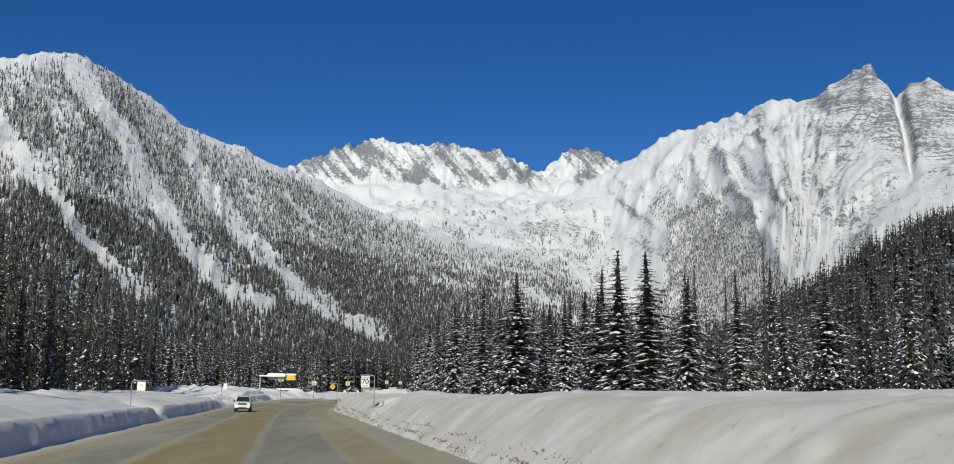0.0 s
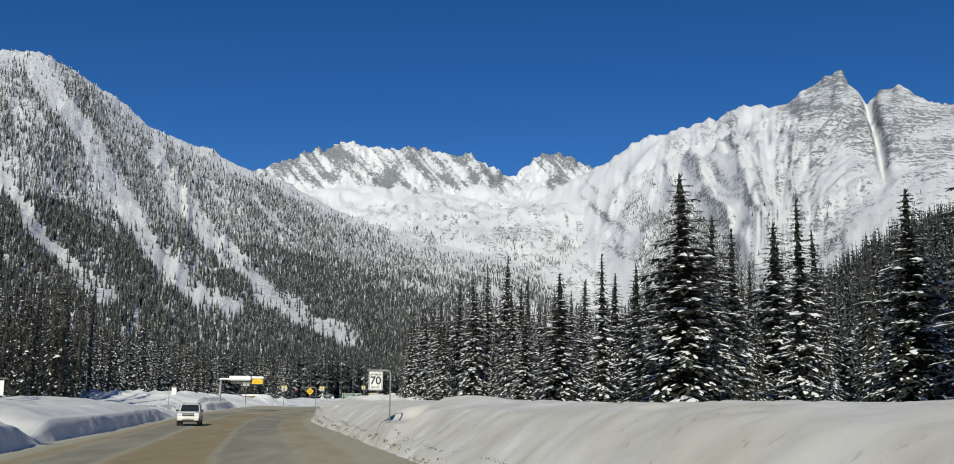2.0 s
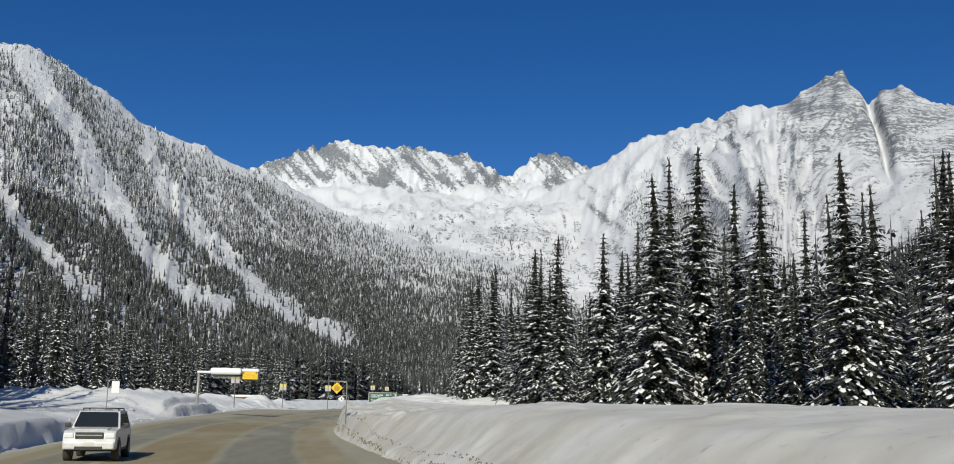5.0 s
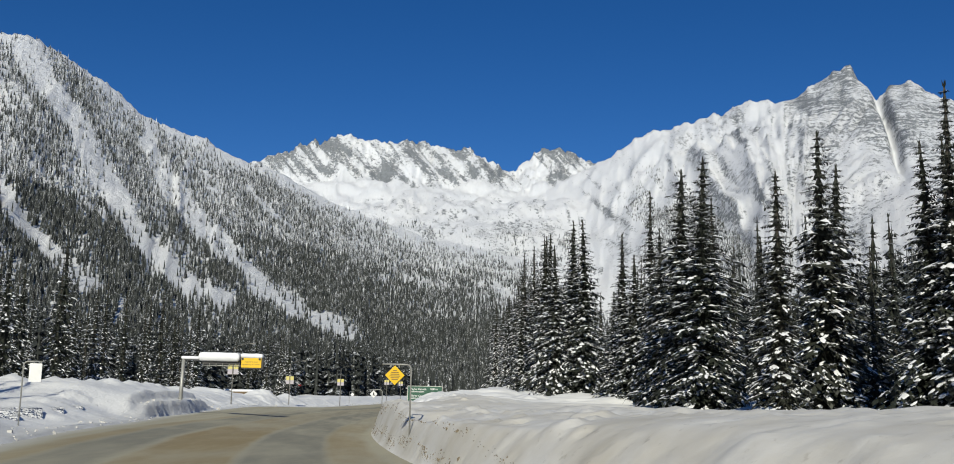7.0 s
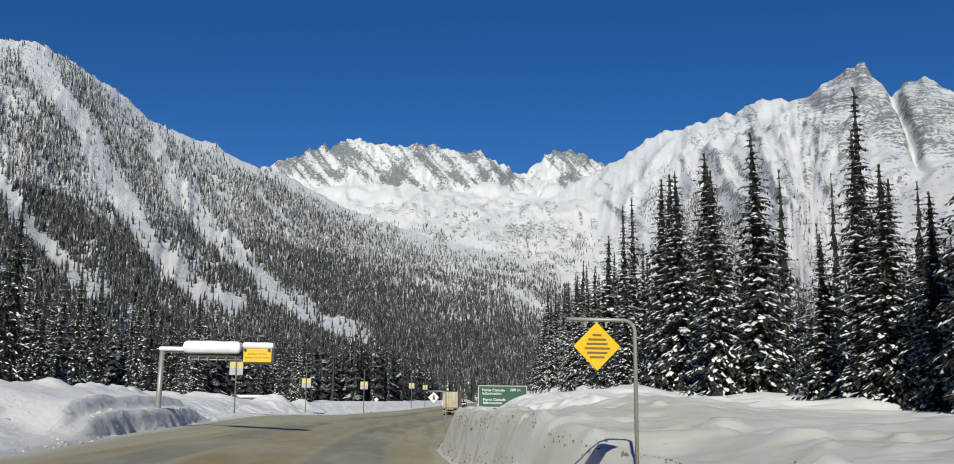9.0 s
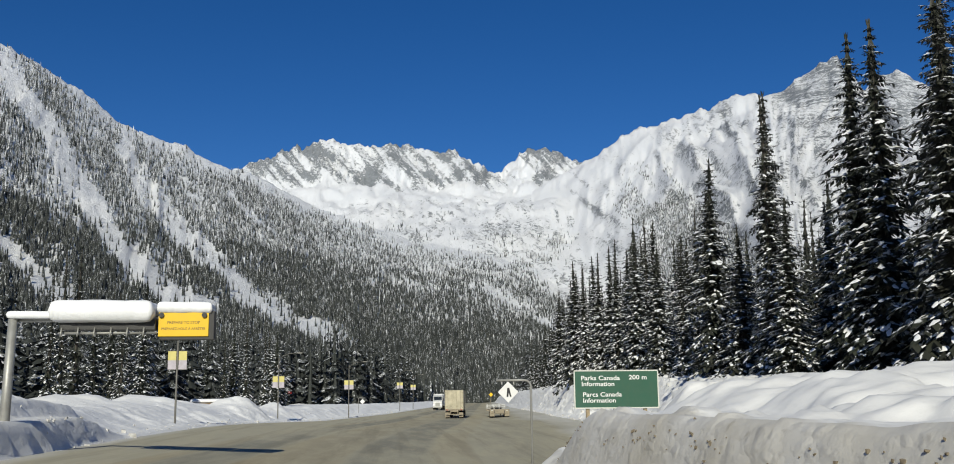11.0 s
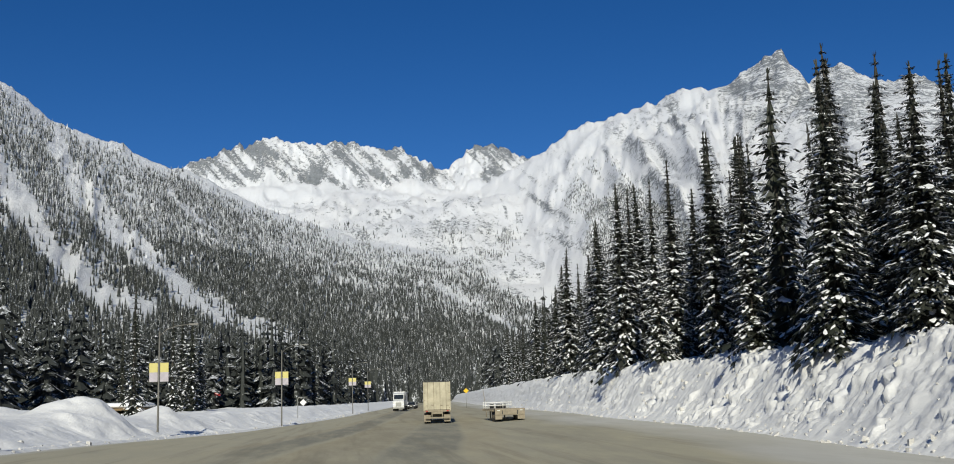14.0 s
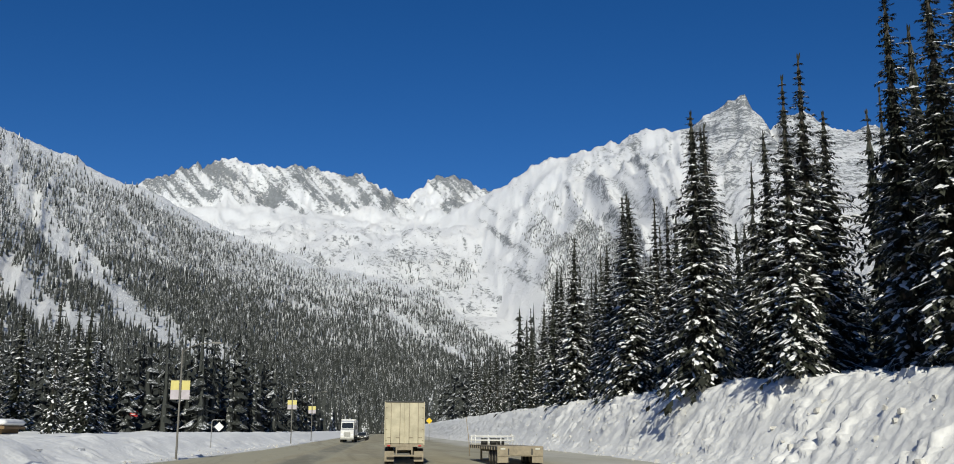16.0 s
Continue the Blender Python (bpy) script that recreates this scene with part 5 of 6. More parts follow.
def prism(bm, outline, y0, y1, bevel=0.0):
    """A plate: an outline in x and z, from y0 to y1."""
    a = [bm.verts.new((x, y0, z)) for x, z in outline]
    b = [bm.verts.new((x, y1, z)) for x, z in outline]
    n = len(a)
    new_faces = [bm.faces.new(a), bm.faces.new(list(reversed(b)))]
    for k in range(n):
        new_faces.append(bm.faces.new((a[(k + 1) % n], a[k], b[k], b[(k + 1) % n])))
    bmesh.ops.recalc_face_normals(bm, faces=new_faces)
    if bevel:
        bmesh.ops.bevel(bm, geom=list({e for f in new_faces for e in f.edges}), offset=bevel, segments=2, affect="EDGES", profile=0.6)
    return bm


def side_prism(bm, outline, x0, x1, bevel=0.0):
    """A body: an outline in y and z, from x0 to x1."""
    a = [bm.verts.new((x0, y, z)) for y, z in outline]
    b = [bm.verts.new((x1, y, z)) for y, z in outline]
    n = len(a)
    fs = [bm.faces.new(a), bm.faces.new(list(reversed(b)))]
    for k in range(n):
        fs.append(bm.faces.new((a[(k + 1) % n], a[k], b[k], b[(k + 1) % n])))
    bmesh.ops.recalc_face_normals(bm, faces=fs)
    if bevel:
        bmesh.ops.bevel(bm, geom=list({e for f in fs for e in f.edges}), offset=bevel, segments=2, affect="EDGES", profile=0.6)
    return bm


def rounded(w, h, r, cx=0.0, cz=0.0, n=4):
    pts = []
    for sx, sz, a0 in ((1, 1, 0), (-1, 1, 90), (-1, -1, 180), (1, -1, 270)):
        for k in range(n + 1):
            a = radians(a0 + 90 * k / n)
            pts.append((cx + sx * (w / 2 - r) + r * math.cos(a), cz + sz * (h / 2 - r) + r * math.sin(a)))
    return pts


def lettering(words, size, x, z, y, mat, parent, align="CENTER", bold=0.0, width=None):
    cu = bpy.data.curves.new("lettering", "FONT")
    cu.body, cu.size, cu.extrude, cu.offset, cu.align_x = words, size, 0.002, bold, align
    ob = bpy.data.objects.new("lettering", cu)
    scene.collection.objects.link(ob)
    bpy.context.view_layer.update()
    me = bpy.data.meshes.new_from_object(ob.evaluated_get(bpy.context.evaluated_depsgraph_get()))
    bpy.data.objects.remove(ob)
    me.transform(pose(0, 0, 0, 90))
    if width:
        xs = [v.co.x for v in me.vertices]
        me.transform(Matrix.Diagonal((width / (max(xs) - min(xs)), 1, 1, 1)))
    me.transform(Matrix.Translation((x, y, z)))
    me.materials.clear()
    me.materials.append(mat)
    return part("lettering", me, mat, parent)


def bar(x, z, w, h, y, mat, parent):
    return part("bar", box(bmesh.new(), (x, y, z), (w, 0.004, h)), mat, parent)


def base_at(x, y, z, turn, label, name, category, group=""):
    e = new(name)
    e.matrix_basis = pose(x, y, z, 0, 0, turn)
    return tagged(e, label, category, group)


def hanger_post(e, tall, reach, rad=0.04, hang=(0.25, 0.75), drop=0.12):
    """A bent post whose arm reaches to the side (negative: left) with two straps."""
    bend = 0.22
    sg = 1 if reach > 0 else -1
    pts = [(0, 0, -1.0), (0, 0, tall - bend)] + [(sg * bend * (1 - math.cos(a)), 0, tall - bend + bend * math.sin(a)) for a in (0.4, 0.8, 1.2, 1.57)] + [(reach, 0, tall)]
    part("post", tube(bmesh.new(), pts, rad), M_STEEL, e)
    for q in hang:
        part("strap", box(bmesh.new(), (reach * q, 0, tall - drop / 2), (0.045, 0.012, drop + 0.06), 0.004), M_STEEL, e)


# ---- signs ----
def speed_sign():
    e = base_at(-6.62, 89.9, 1.35, 6, "white maximum 70 speed sign hanging from a bent steel post", "speed_sign", "road sign")
    hanger_post(e, 2.72, -1.3, hang=(0.42, 0.82))
    p = part("panel", prism(bmesh.new(), rounded(0.76, 1.02, 0.05, -0.81, 2.14), -0.05, -0.035), M_WHITE, e, "white reflective panel with black border")
    for x, z, w, h in ((-0.81, 2.62, 0.68, 0.02), (-0.81, 1.66, 0.68, 0.02), (-1.15, 2.14, 0.02, 0.96), (-0.47, 2.14, 0.02, 0.96)):
        part("border", box(bmesh.new(), (x, -0.053, z), (w, 0.004, h)), M_BLACK, p)
    lettering("MAXIMUM", 0.15, -0.81, 2.43, -0.056, M_BLACK, p, bold=0.002, width=0.56)
    lettering("70", 0.6, -0.81, 1.96, -0.056, M_BLACK, p, bold=0.012, width=0.58)
    lettering("km/h", 0.2, -0.81, 1.74, -0.056, M_BLACK, p, bold=0.003, width=0.44)


def diamond(e, name, mat, cx, cz, half, label, edge=None):
    o = [(cx, cz + half), (cx - half, cz), (cx, cz - half), (cx + half, cz)]
    p = part(name, prism(bmesh.new(), o, -0.05, -0.035, 0.006), mat, e, label)
    return p


def warning_sign():
    e = base_at(-18.32, 166.6, 1.4, 6, "yellow diamond warning sign hanging from a bent steel post", "warning_sign", "road sign")
    hanger_post(e, 2.66, -1.38, hang=(0.42, 0.72))
    p = diamond(e, "panel", M_YELLOW, -0.78, 2.14, 0.47, "yellow diamond panel with lines of small print")
    for k, w in enumerate((0.18, 0.36, 0.42, 0.5, 0.4, 0.3)):
        bar(-0.78, 2.36 - 0.085 * k, w, 0.035, -0.058, M_BROWN, p)


def crossing_sign():
    e = base_at(-20.95, 212.1, 0.6, 2, "white diamond crossing sign hanging from a bent steel post", "crossing_sign", "road sign")
    hanger_post(e, 2.66, -1.2, hang=(0.5, 0.85), drop=0.1)
    p = diamond(e, "panel", M_WHITE, -0.8, 2.26, 0.36, "faded white diamond panel with a dark shape")
    part("mark", prism(bmesh.new(), [(-0.86, 2.1), (-0.8, 2.1), (-0.78, 2.24), (-0.74, 2.1), (-0.69, 2.1), (-0.76, 2.4), (-0.83, 2.4)], -0.06, -0.054), M_BLACK, p)


def guide_sign():
    e = base_at(-16.95, 216.8, 1.2, 1, "large green information sign on three timber posts", "guide_sign", "road sign")
    for x in (-1.15, -0.05, 1.15):
        part("post", box(bmesh.new(), (x, 0.1, 0.6), (0.14, 0.14, 3.4), 0.012), M_WOOD, e, "weathered square timber post")
    p = part("panel", prism(bmesh.new(), rounded(3.4, 1.5, 0.06, 0, 1.8), -0.02, 0.02, 0.004), M_GREEN, e, "dark green panel with white letters")
    for x, z, w, h in ((0, 2.525, 3.36, 0.05), (0, 1.075, 3.36, 0.05), (-1.675, 1.8, 0.05, 1.4), (1.675, 1.8, 0.05, 1.4)):
        part("border", box(bmesh.new(), (x, -0.024, z), (w, 0.008, h), 0.002), M_BEIGE, p)
    for k in range(4):
        part("brace", box(bmesh.new(), (0, 0.03, 1.25 + 0.36 * k), (3.2, 0.03, 0.05)), M_STEEL, p)
    for words, x, z, w in (("Parks Canada", -1.42, 2.16, 1.55), ("200 m", 0.5, 2.18, 0.72), ("Information", -1.4, 1.93, 1.3), ("Parcs Canada", -1.36, 1.52, 1.55), ("Information", -1.36, 1.29, 1.3)):
        lettering(words, 0.24, x, z, -0.026, M_WHITE, p, "LEFT", 0.004, w)


def message_gantry():
    e = base_at(-40.4, 217.5, 0.9, 0, "steel overhead message gantry loaded with a slab of snow", "overhead_gantry", "gantry")
    part("post", tube(bmesh.new(), [(-0.1, 0, -1.2), (0, 0, 5.15)], 0.2, 14, 0.17), M_STEEL, e, "round weathered steel post")
    part("arm", tube(bmesh.new(), [(0, 0.15, 4.98), (7.4, 0.15, 5.0)], 0.11, 12), M_STEEL, e)
    part("lower_rail", tube(bmesh.new(), [(1.8, -0.15, 4.42), (5.5, -0.15, 4.42)], 0.05, 8), M_STEEL, e)
    part("housing", box(bmesh.new(), (3.66, 0.1, 4.75), (3.6, 0.7, 0.42), 0.02), M_DARK, e, "dark sheet-metal housing")
    for k in range(6):
        part("hanger", tube(bmesh.new(), [(1.95 + 0.62 * k, -0.3, 4.62), (1.95 + 0.62 * k, -0.42, 4.28)], 0.035, 8), M_STEEL, e)
    bx = part("sign_box", box(bmesh.new(), (6.62, 0.2, 4.72), (2.1, 0.45, 1.12), 0.02), M_DARK, e, "black back box of the sign")
    p = part("panel", box(bmesh.new(), (6.5, -0.05, 4.77), (1.93, 0.05, 0.96), 0.012), M_YELLOW, e, "yellow prepare to stop panel")
    lettering("PREPARE TO STOP", 0.16, 6.5, 4.78, -0.078, M_BROWN, p, bold=0.001, width=1.25)
    lettering("PRÉPAREZ-VOUS À ARRÊTER", 0.14, 6.5, 4.54, -0.078, M_BROWN, p, bold=0.001, width=1.7)
    for x in (5.65, 7.3):
        part("flasher", tube(bmesh.new(), [(x, -0.02, 5.12), (x, -0.16, 5.12)], 0.1, 14), M_DARK, bx)
    return e


def snow_cap(name, x0, x1, y0, y1, z0, z1, label, seed, owner=None):
    """A rounded slab of snow with uneven, overhanging edges."""
    nu, nv = 44, 16
    U, V = np.meshgrid(np.linspace(-1, 1, nu), np.linspace(-1, 1, nv), indexing="ij")
    vs = []
    for lid in (1, 0):
        X = (x0 + x1) / 2 + U * (x1 - x0) / 2
        Y = (y0 + y1) / 2 + V * (y1 - y0) / 2
        edge = np.clip(1 - np.maximum(np.abs(U) ** 16, np.abs(V) ** 6), 0, 1) ** 0.5
        bul = 0.06 * fbm(X * 1.1, Y * 1.1 + seed, 3, seed)
        Zz = z0 + (z1 - z0) * (0.45 + 0.55 * edge) + bul if lid else z0 + (z1 - z0) * (0.45 - 0.45 * edge) + bul * 0.6
        vs.append(np.stack([X, Y + 0.05 * fbm(X * 2, Zz * 2, 2, seed + 4), Zz], -1).reshape(-1, 3))
    f = grid_faces(nu, nv)
    faces = np.concatenate([f, f[:, ::-1] + nu * nv])
    me = mesh_np(name, np.concatenate(vs), faces, M_SNOW, True)
    bm = bmesh.new()
    bm.from_mesh(me)
    bmesh.ops.remove_doubles(bm, verts=bm.verts, dist=0.02)
    bmesh.ops.recalc_face_normals(bm, faces=bm.faces)
    bm.to_mesh(me)
    bm.free()
    ob = new(name, me)
    return tagged(ob, label, "snow")


def small_sign(x, y, z, turn, w, h, tall, reach, label, mat=None):
    e = base_at(x, y, z, turn, label, "notice_sign", "road sign")
    hanger_post(e, tall, reach, 0.035, hang=(0.5, 0.85))
    cx = reach * 0.62
    p = part("panel", prism(bmesh.new(), rounded(w, h, 0.04, cx, tall - 0.1 - h / 2), -0.05, -0.035), mat or M_WHITE, e)
    return e, p, cx, tall - 0.1 - h / 2


speed_sign()
warning_sign()
crossing_sign()
guide_sign()
message_gantry()
snow_cap("snow_slab", -38.9, -34.97, 216.8, 218.4, 5.72, 6.6, "thick rounded slab of snow lying on the gantry", 4)
snow_cap("snow_slab", -34.95, -32.8, 217.32, 218.3, 6.08, 6.55, "drooping cap of snow on the gantry sign", 9)
snow_cap("snow_slab", -40.6, -38.6, 217.25, 217.75, 5.9, 6.2, "ridge of snow along the gantry arm", 14)
_, p, cx, cz = small_sign(-26.1, 84.0, 1.3, 6, 0.66, 0.72, 2.0, 1.25, "white notice sign on a bent post in the snow bank")
bar(cx, cz + 0.05, 0.3, 0.22, -0.056, M_BEIGE, p)
_, p, cx, cz = small_sign(-38.3, 171.6, 1.3, 4, 0.62, 0.95, 2.7, 1.0, "blank white notice sign on a bent post by the wood")
e = base_at(-32.6, 355.0, 1.6, -4, "white diamond sign hanging from a bent post in the snow", "diamond_sign", "road sign")
hanger_post(e, 2.4, 1.2, hang=(0.4, 0.75))
diamond(e, "panel", M_WHITE, 0.7, 1.75, 0.45, "plain white diamond panel")
e = base_at(-4.1, 414.0, 2.8, -5, "small yellow diamond sign on a thin post", "warning_sign", "road sign")
part("post", tube(bmesh.new(), [(0, 0, -1), (0, 0, 2.4)], 0.04), M_STEEL, e)
diamond(e, "panel", M_YELLOW, 0, 2.2, 0.5, "plain yellow diamond panel")
e = base_at(-56.6, 465.0, 5.0, -6, "small red sign board on two posts by the trees", "sign_board", "sign")
for x in (-0.7, 0.7):
    part("post", tube(bmesh.new(), [(x, 0.05, -3.5), (x, 0.05, 1.9)], 0.05), M_STEEL, e)
p = part("panel", box(bmesh.new(), (0, 0, 1.9), (1.9, 0.05, 1.2), 0.01), M_RED, e)
for z in (2.1, 1.75):
    bar(0, z, 1.2, 0.14, -0.03, M_WHITE, p)
e = base_at(-11.4, 334.3, 0.95, 0, "thin leaning orange-grey snow marker stake", "snow_stake", "marker")
part("stake", tube(bmesh.new(), [(0.25, 0, -0.2), (0.1, 0, 1.6), (-0.1, 0, 3.1)], 0.03, 8, 0.02), M_WOOD, e)


# ---- street lamps with banners ----
def street_lamp():
    e = new("street_lamp")
    part("pole", tube(bmesh.new(), [(0, 0, -1.5), (0, 0, 3), (0, 0, 9.0)], 0.09, 12, 0.055), M_POLE, e)
    part("arm", tube(bmesh.new(), [(0, 0, 8.7), (0.5, 0, 9.15), (1.2, 0, 9.4), (2.2, 0, 9.5)], 0.035, 8), M_POLE, e)
    head = part("lamp_head", side_prism(bmesh.new(), [(-0.14, 0), (0.14, 0), (0.1, 0.12), (-0.1, 0.12)], 2.1, 2.8, 0.02), M_POLE, e)
    part("lens", box(bmesh.new(), (2.5, 0, -0.01 + 9.44), (0.4, 0.18, 0.03), 0.01), M_BEIGE, e)
    head.location = (0, 0, 9.44)
    for s in (-1, 1):
        for z in (6.75, 5.35):
            part("bracket", tube(bmesh.new(), [(0, 0, z), (s * 0.72, 0, z)], 0.018, 8), M_POLE, e)
        n = 7
        v, f = [], []
        for i in range(n):
            for j in range(n):
                v.append((s * (0.09 + 0.6 * i / (n - 1)), 0.025 * math.sin(i * 1.3 + j * 0.7), 5.37 + 1.36 * j / (n - 1)))
        v = np.array(v).reshape(n, n, 3)
        for nm, rows, mt in (("banner_lower", slice(0, 4), M_BANNER_LOW), ("banner_upper", slice(3, n), M_BANNER_TOP)):
            g = v[:, rows].reshape(-1, 3)
            part(nm, mesh_np(nm, g, grid_faces(n, v[:, rows].shape[1]), mt, True), mt, e, "yellow cloth banner half" if nm == "banner_upper" else "pale lilac cloth banner half")
    return tagged(e, "tall steel street lamp carrying a pair of yellow banners", "street lamp", "street lamps with banners")


lamp = street_lamp()
lamp.matrix_basis = pose(-42.1, 254.6, -0.05, 0, 0, 2)
for x, y, z, a in ((-39.9, 299.8, -0.6, -3), (-33.1, 331.4, -0.3, -5), (-25.4, 412.0, 1.2, -5), (-21.8, 452.0, 1.5, -5)):
    copy_thing(lamp, pose(x, y, z, 0, 0, a))


# ---- vehicles ----
def wheel(parent, x, y, rad, width):
    w = part("wheel", tube(bmesh.new(), [(x - width / 2, y, rad), (x + width / 2, y, rad)], rad, 24), M_RUBBER, parent, "grimy black tyre")
    part("rim", tube(bmesh.new(), [(x - width / 2 - 0.01, y, rad), (x + width / 2 + 0.01, y, rad)], rad * 0.55, 16), M_GRIMY, w)
    return w


def tractor(e, y0, mat, sleeper=True):
    """A lorry cab that faces forward (+y), its back at y0."""
    side = [(y0, 0.75), (y0, 3.55), (y0 + 0.5, 3.75), (y0 + 1.7, 3.5), (y0 + 2.25, 2.35), (y0 + 3.7, 2.1), (y0 + 3.95, 1.75), (y0 + 4.0, 0.75)]
    part("cab", side_prism(bmesh.new(), side, -1.15, 1.15, 0.07), mat, e)
    part("windscreen", side_prism(bmesh.new(), [(y0 + 1.78, 3.3), (y0 + 2.2, 2.42), (y0 + 2.26, 2.42), (y0 + 1.86, 3.32)], -1.0, 1.0), M_GLASS, e)
    part("grille", box(bmesh.new(), (0, y0 + 4.02, 1.3), (1.1, 0.06, 0.85), 0.03), M_STEEL, e)
    part("bumper", box(bmesh.new(), (0, y0 + 4.02, 0.62), (2.35, 0.25, 0.38), 0.05), M_STEEL, e)
    for s in (-1, 1):
        part("headlight", box(bmesh.new(), (s * 0.92, y0 + 3.98, 1.2), (0.34, 0.12, 0.26), 0.03), M_LAMP, e)
        part("side_window", box(bmesh.new(), (s * 1.16, y0 + 1.4, 2.75), (0.03, 0.75, 0.65), 0.01), M_GLASS, e)
        mr = part("mirror", box(bmesh.new(), (s * 1.5, y0 + 1.95, 2.55), (0.2, 0.1, 0.75), 0.03), M_DARK, e)
        part("mirror_arm", tube(bmesh.new(), [(s * 1.12, y0 + 1.9, 2.8), (s * 1.45, y0 + 1.93, 2.8)], 0.02, 6), M_STEEL, mr)
        part("exhaust", tube(bmesh.new(), [(s * 1.2, y0 - 0.1, 0.9), (s * 1.2, y0 - 0.1, 3.9)], 0.08, 10), M_STEEL, e)
        wheel(e, s * 1.05, y0 + 3.1, 0.5, 0.3)
        wheel(e, s * 0.95, y0 - 0.9, 0.5, 0.55)
        wheel(e, s * 0.95, y0 - 2.1, 0.5, 0.55)
    part("chassis", box(bmesh.new(), (0, y0 - 0.2, 0.75), (0.9, 6.6, 0.3), 0.02), M_GRIMY, e)


def lorry(x, y, z, turn, label, body, reverse=False):
    """A tractor and box trailer; the trailer's rear doors stand at y = 0 and it faces forward."""
    e = base_at(x, y, z, turn, label, "box_lorry", "lorry")
    part("trailer_body", box(bmesh.new(), (0, 6.8, 2.58), (2.6, 13.5, 2.8), 0.03), body, e)
    part("door_frame", prism(bmesh.new(), [(-1.3, 1.1), (1.3, 1.1), (1.3, 1.3), (-1.3, 1.3)], 0.0, 0.06, 0.01), M_GRIMY, e)
    for s in (-1, 1):
        d = part("door", box(bmesh.new(), (s * 0.62, 0.02, 2.62), (1.2, 0.06, 2.6), 0.015), body, e, "dirty cream rear door")
        for q in (0.3, 0.88):
            part("lock_rod", tube(bmesh.new(), [(s * q, -0.03, 1.28), (s * q, -0.03, 3.95)], 0.018, 8), M_GRIMY, d)
            part("handle", box(bmesh.new(), (s * (q + 0.12), -0.045, 1.7), (0.26, 0.02, 0.05), 0.005), M_GRIMY, d)
        for z0 in (1.5, 2.2, 2.9, 3.6):
            part("hinge", box(bmesh.new(), (s * 1.2, -0.02, z0), (0.16, 0.03, 0.06), 0.005), M_GRIMY, d)
        part("corner_post", box(bmesh.new(), (s * 1.27, 0.0, 2.6), (0.07, 0.1, 2.75), 0.01), body, e)
        part("tail_light", box(bmesh.new(), (s * 1.0, -0.03, 1.18), (0.2, 0.04, 0.09), 0.01), M_RED, e)
        part("guard_post", box(bmesh.new(), (s * 0.5, 0.05, 0.85), (0.09, 0.09, 0.6), 0.01), M_GRIMY, e)
        part("mud_flap", box(bmesh.new(), (s * 0.95, 0.35, 0.5), (0.62, 0.02, 0.66), 0.004), M_GRIMY, e, "pale dirt-caked mud flap")
        for yy in (1.1, 2.35):
            wheel(e, s * 0.98, yy, 0.5, 0.55)
        part("landing_leg", box(bmesh.new(), (s * 0.8, 10.2, 0.75), (0.12, 0.12, 0.9), 0.01), M_GRIMY, e)
    part("top_rail", box(bmesh.new(), (0, 0.0, 3.97), (2.6, 0.1, 0.08), 0.01), M_DARK, e)
    part("bumper_bar", box(bmesh.new(), (0, 0.03, 0.55), (2.3, 0.1, 0.12), 0.02), M_GRIMY, e, "under-run guard bar")
    part("underframe", box(bmesh.new(), (0, 6.0, 1.02), (1.0, 12.0, 0.25), 0.02), M_GRIMY, e)
    tractor(e, 14.6, M_CAR)
    return e


FX = -12.3


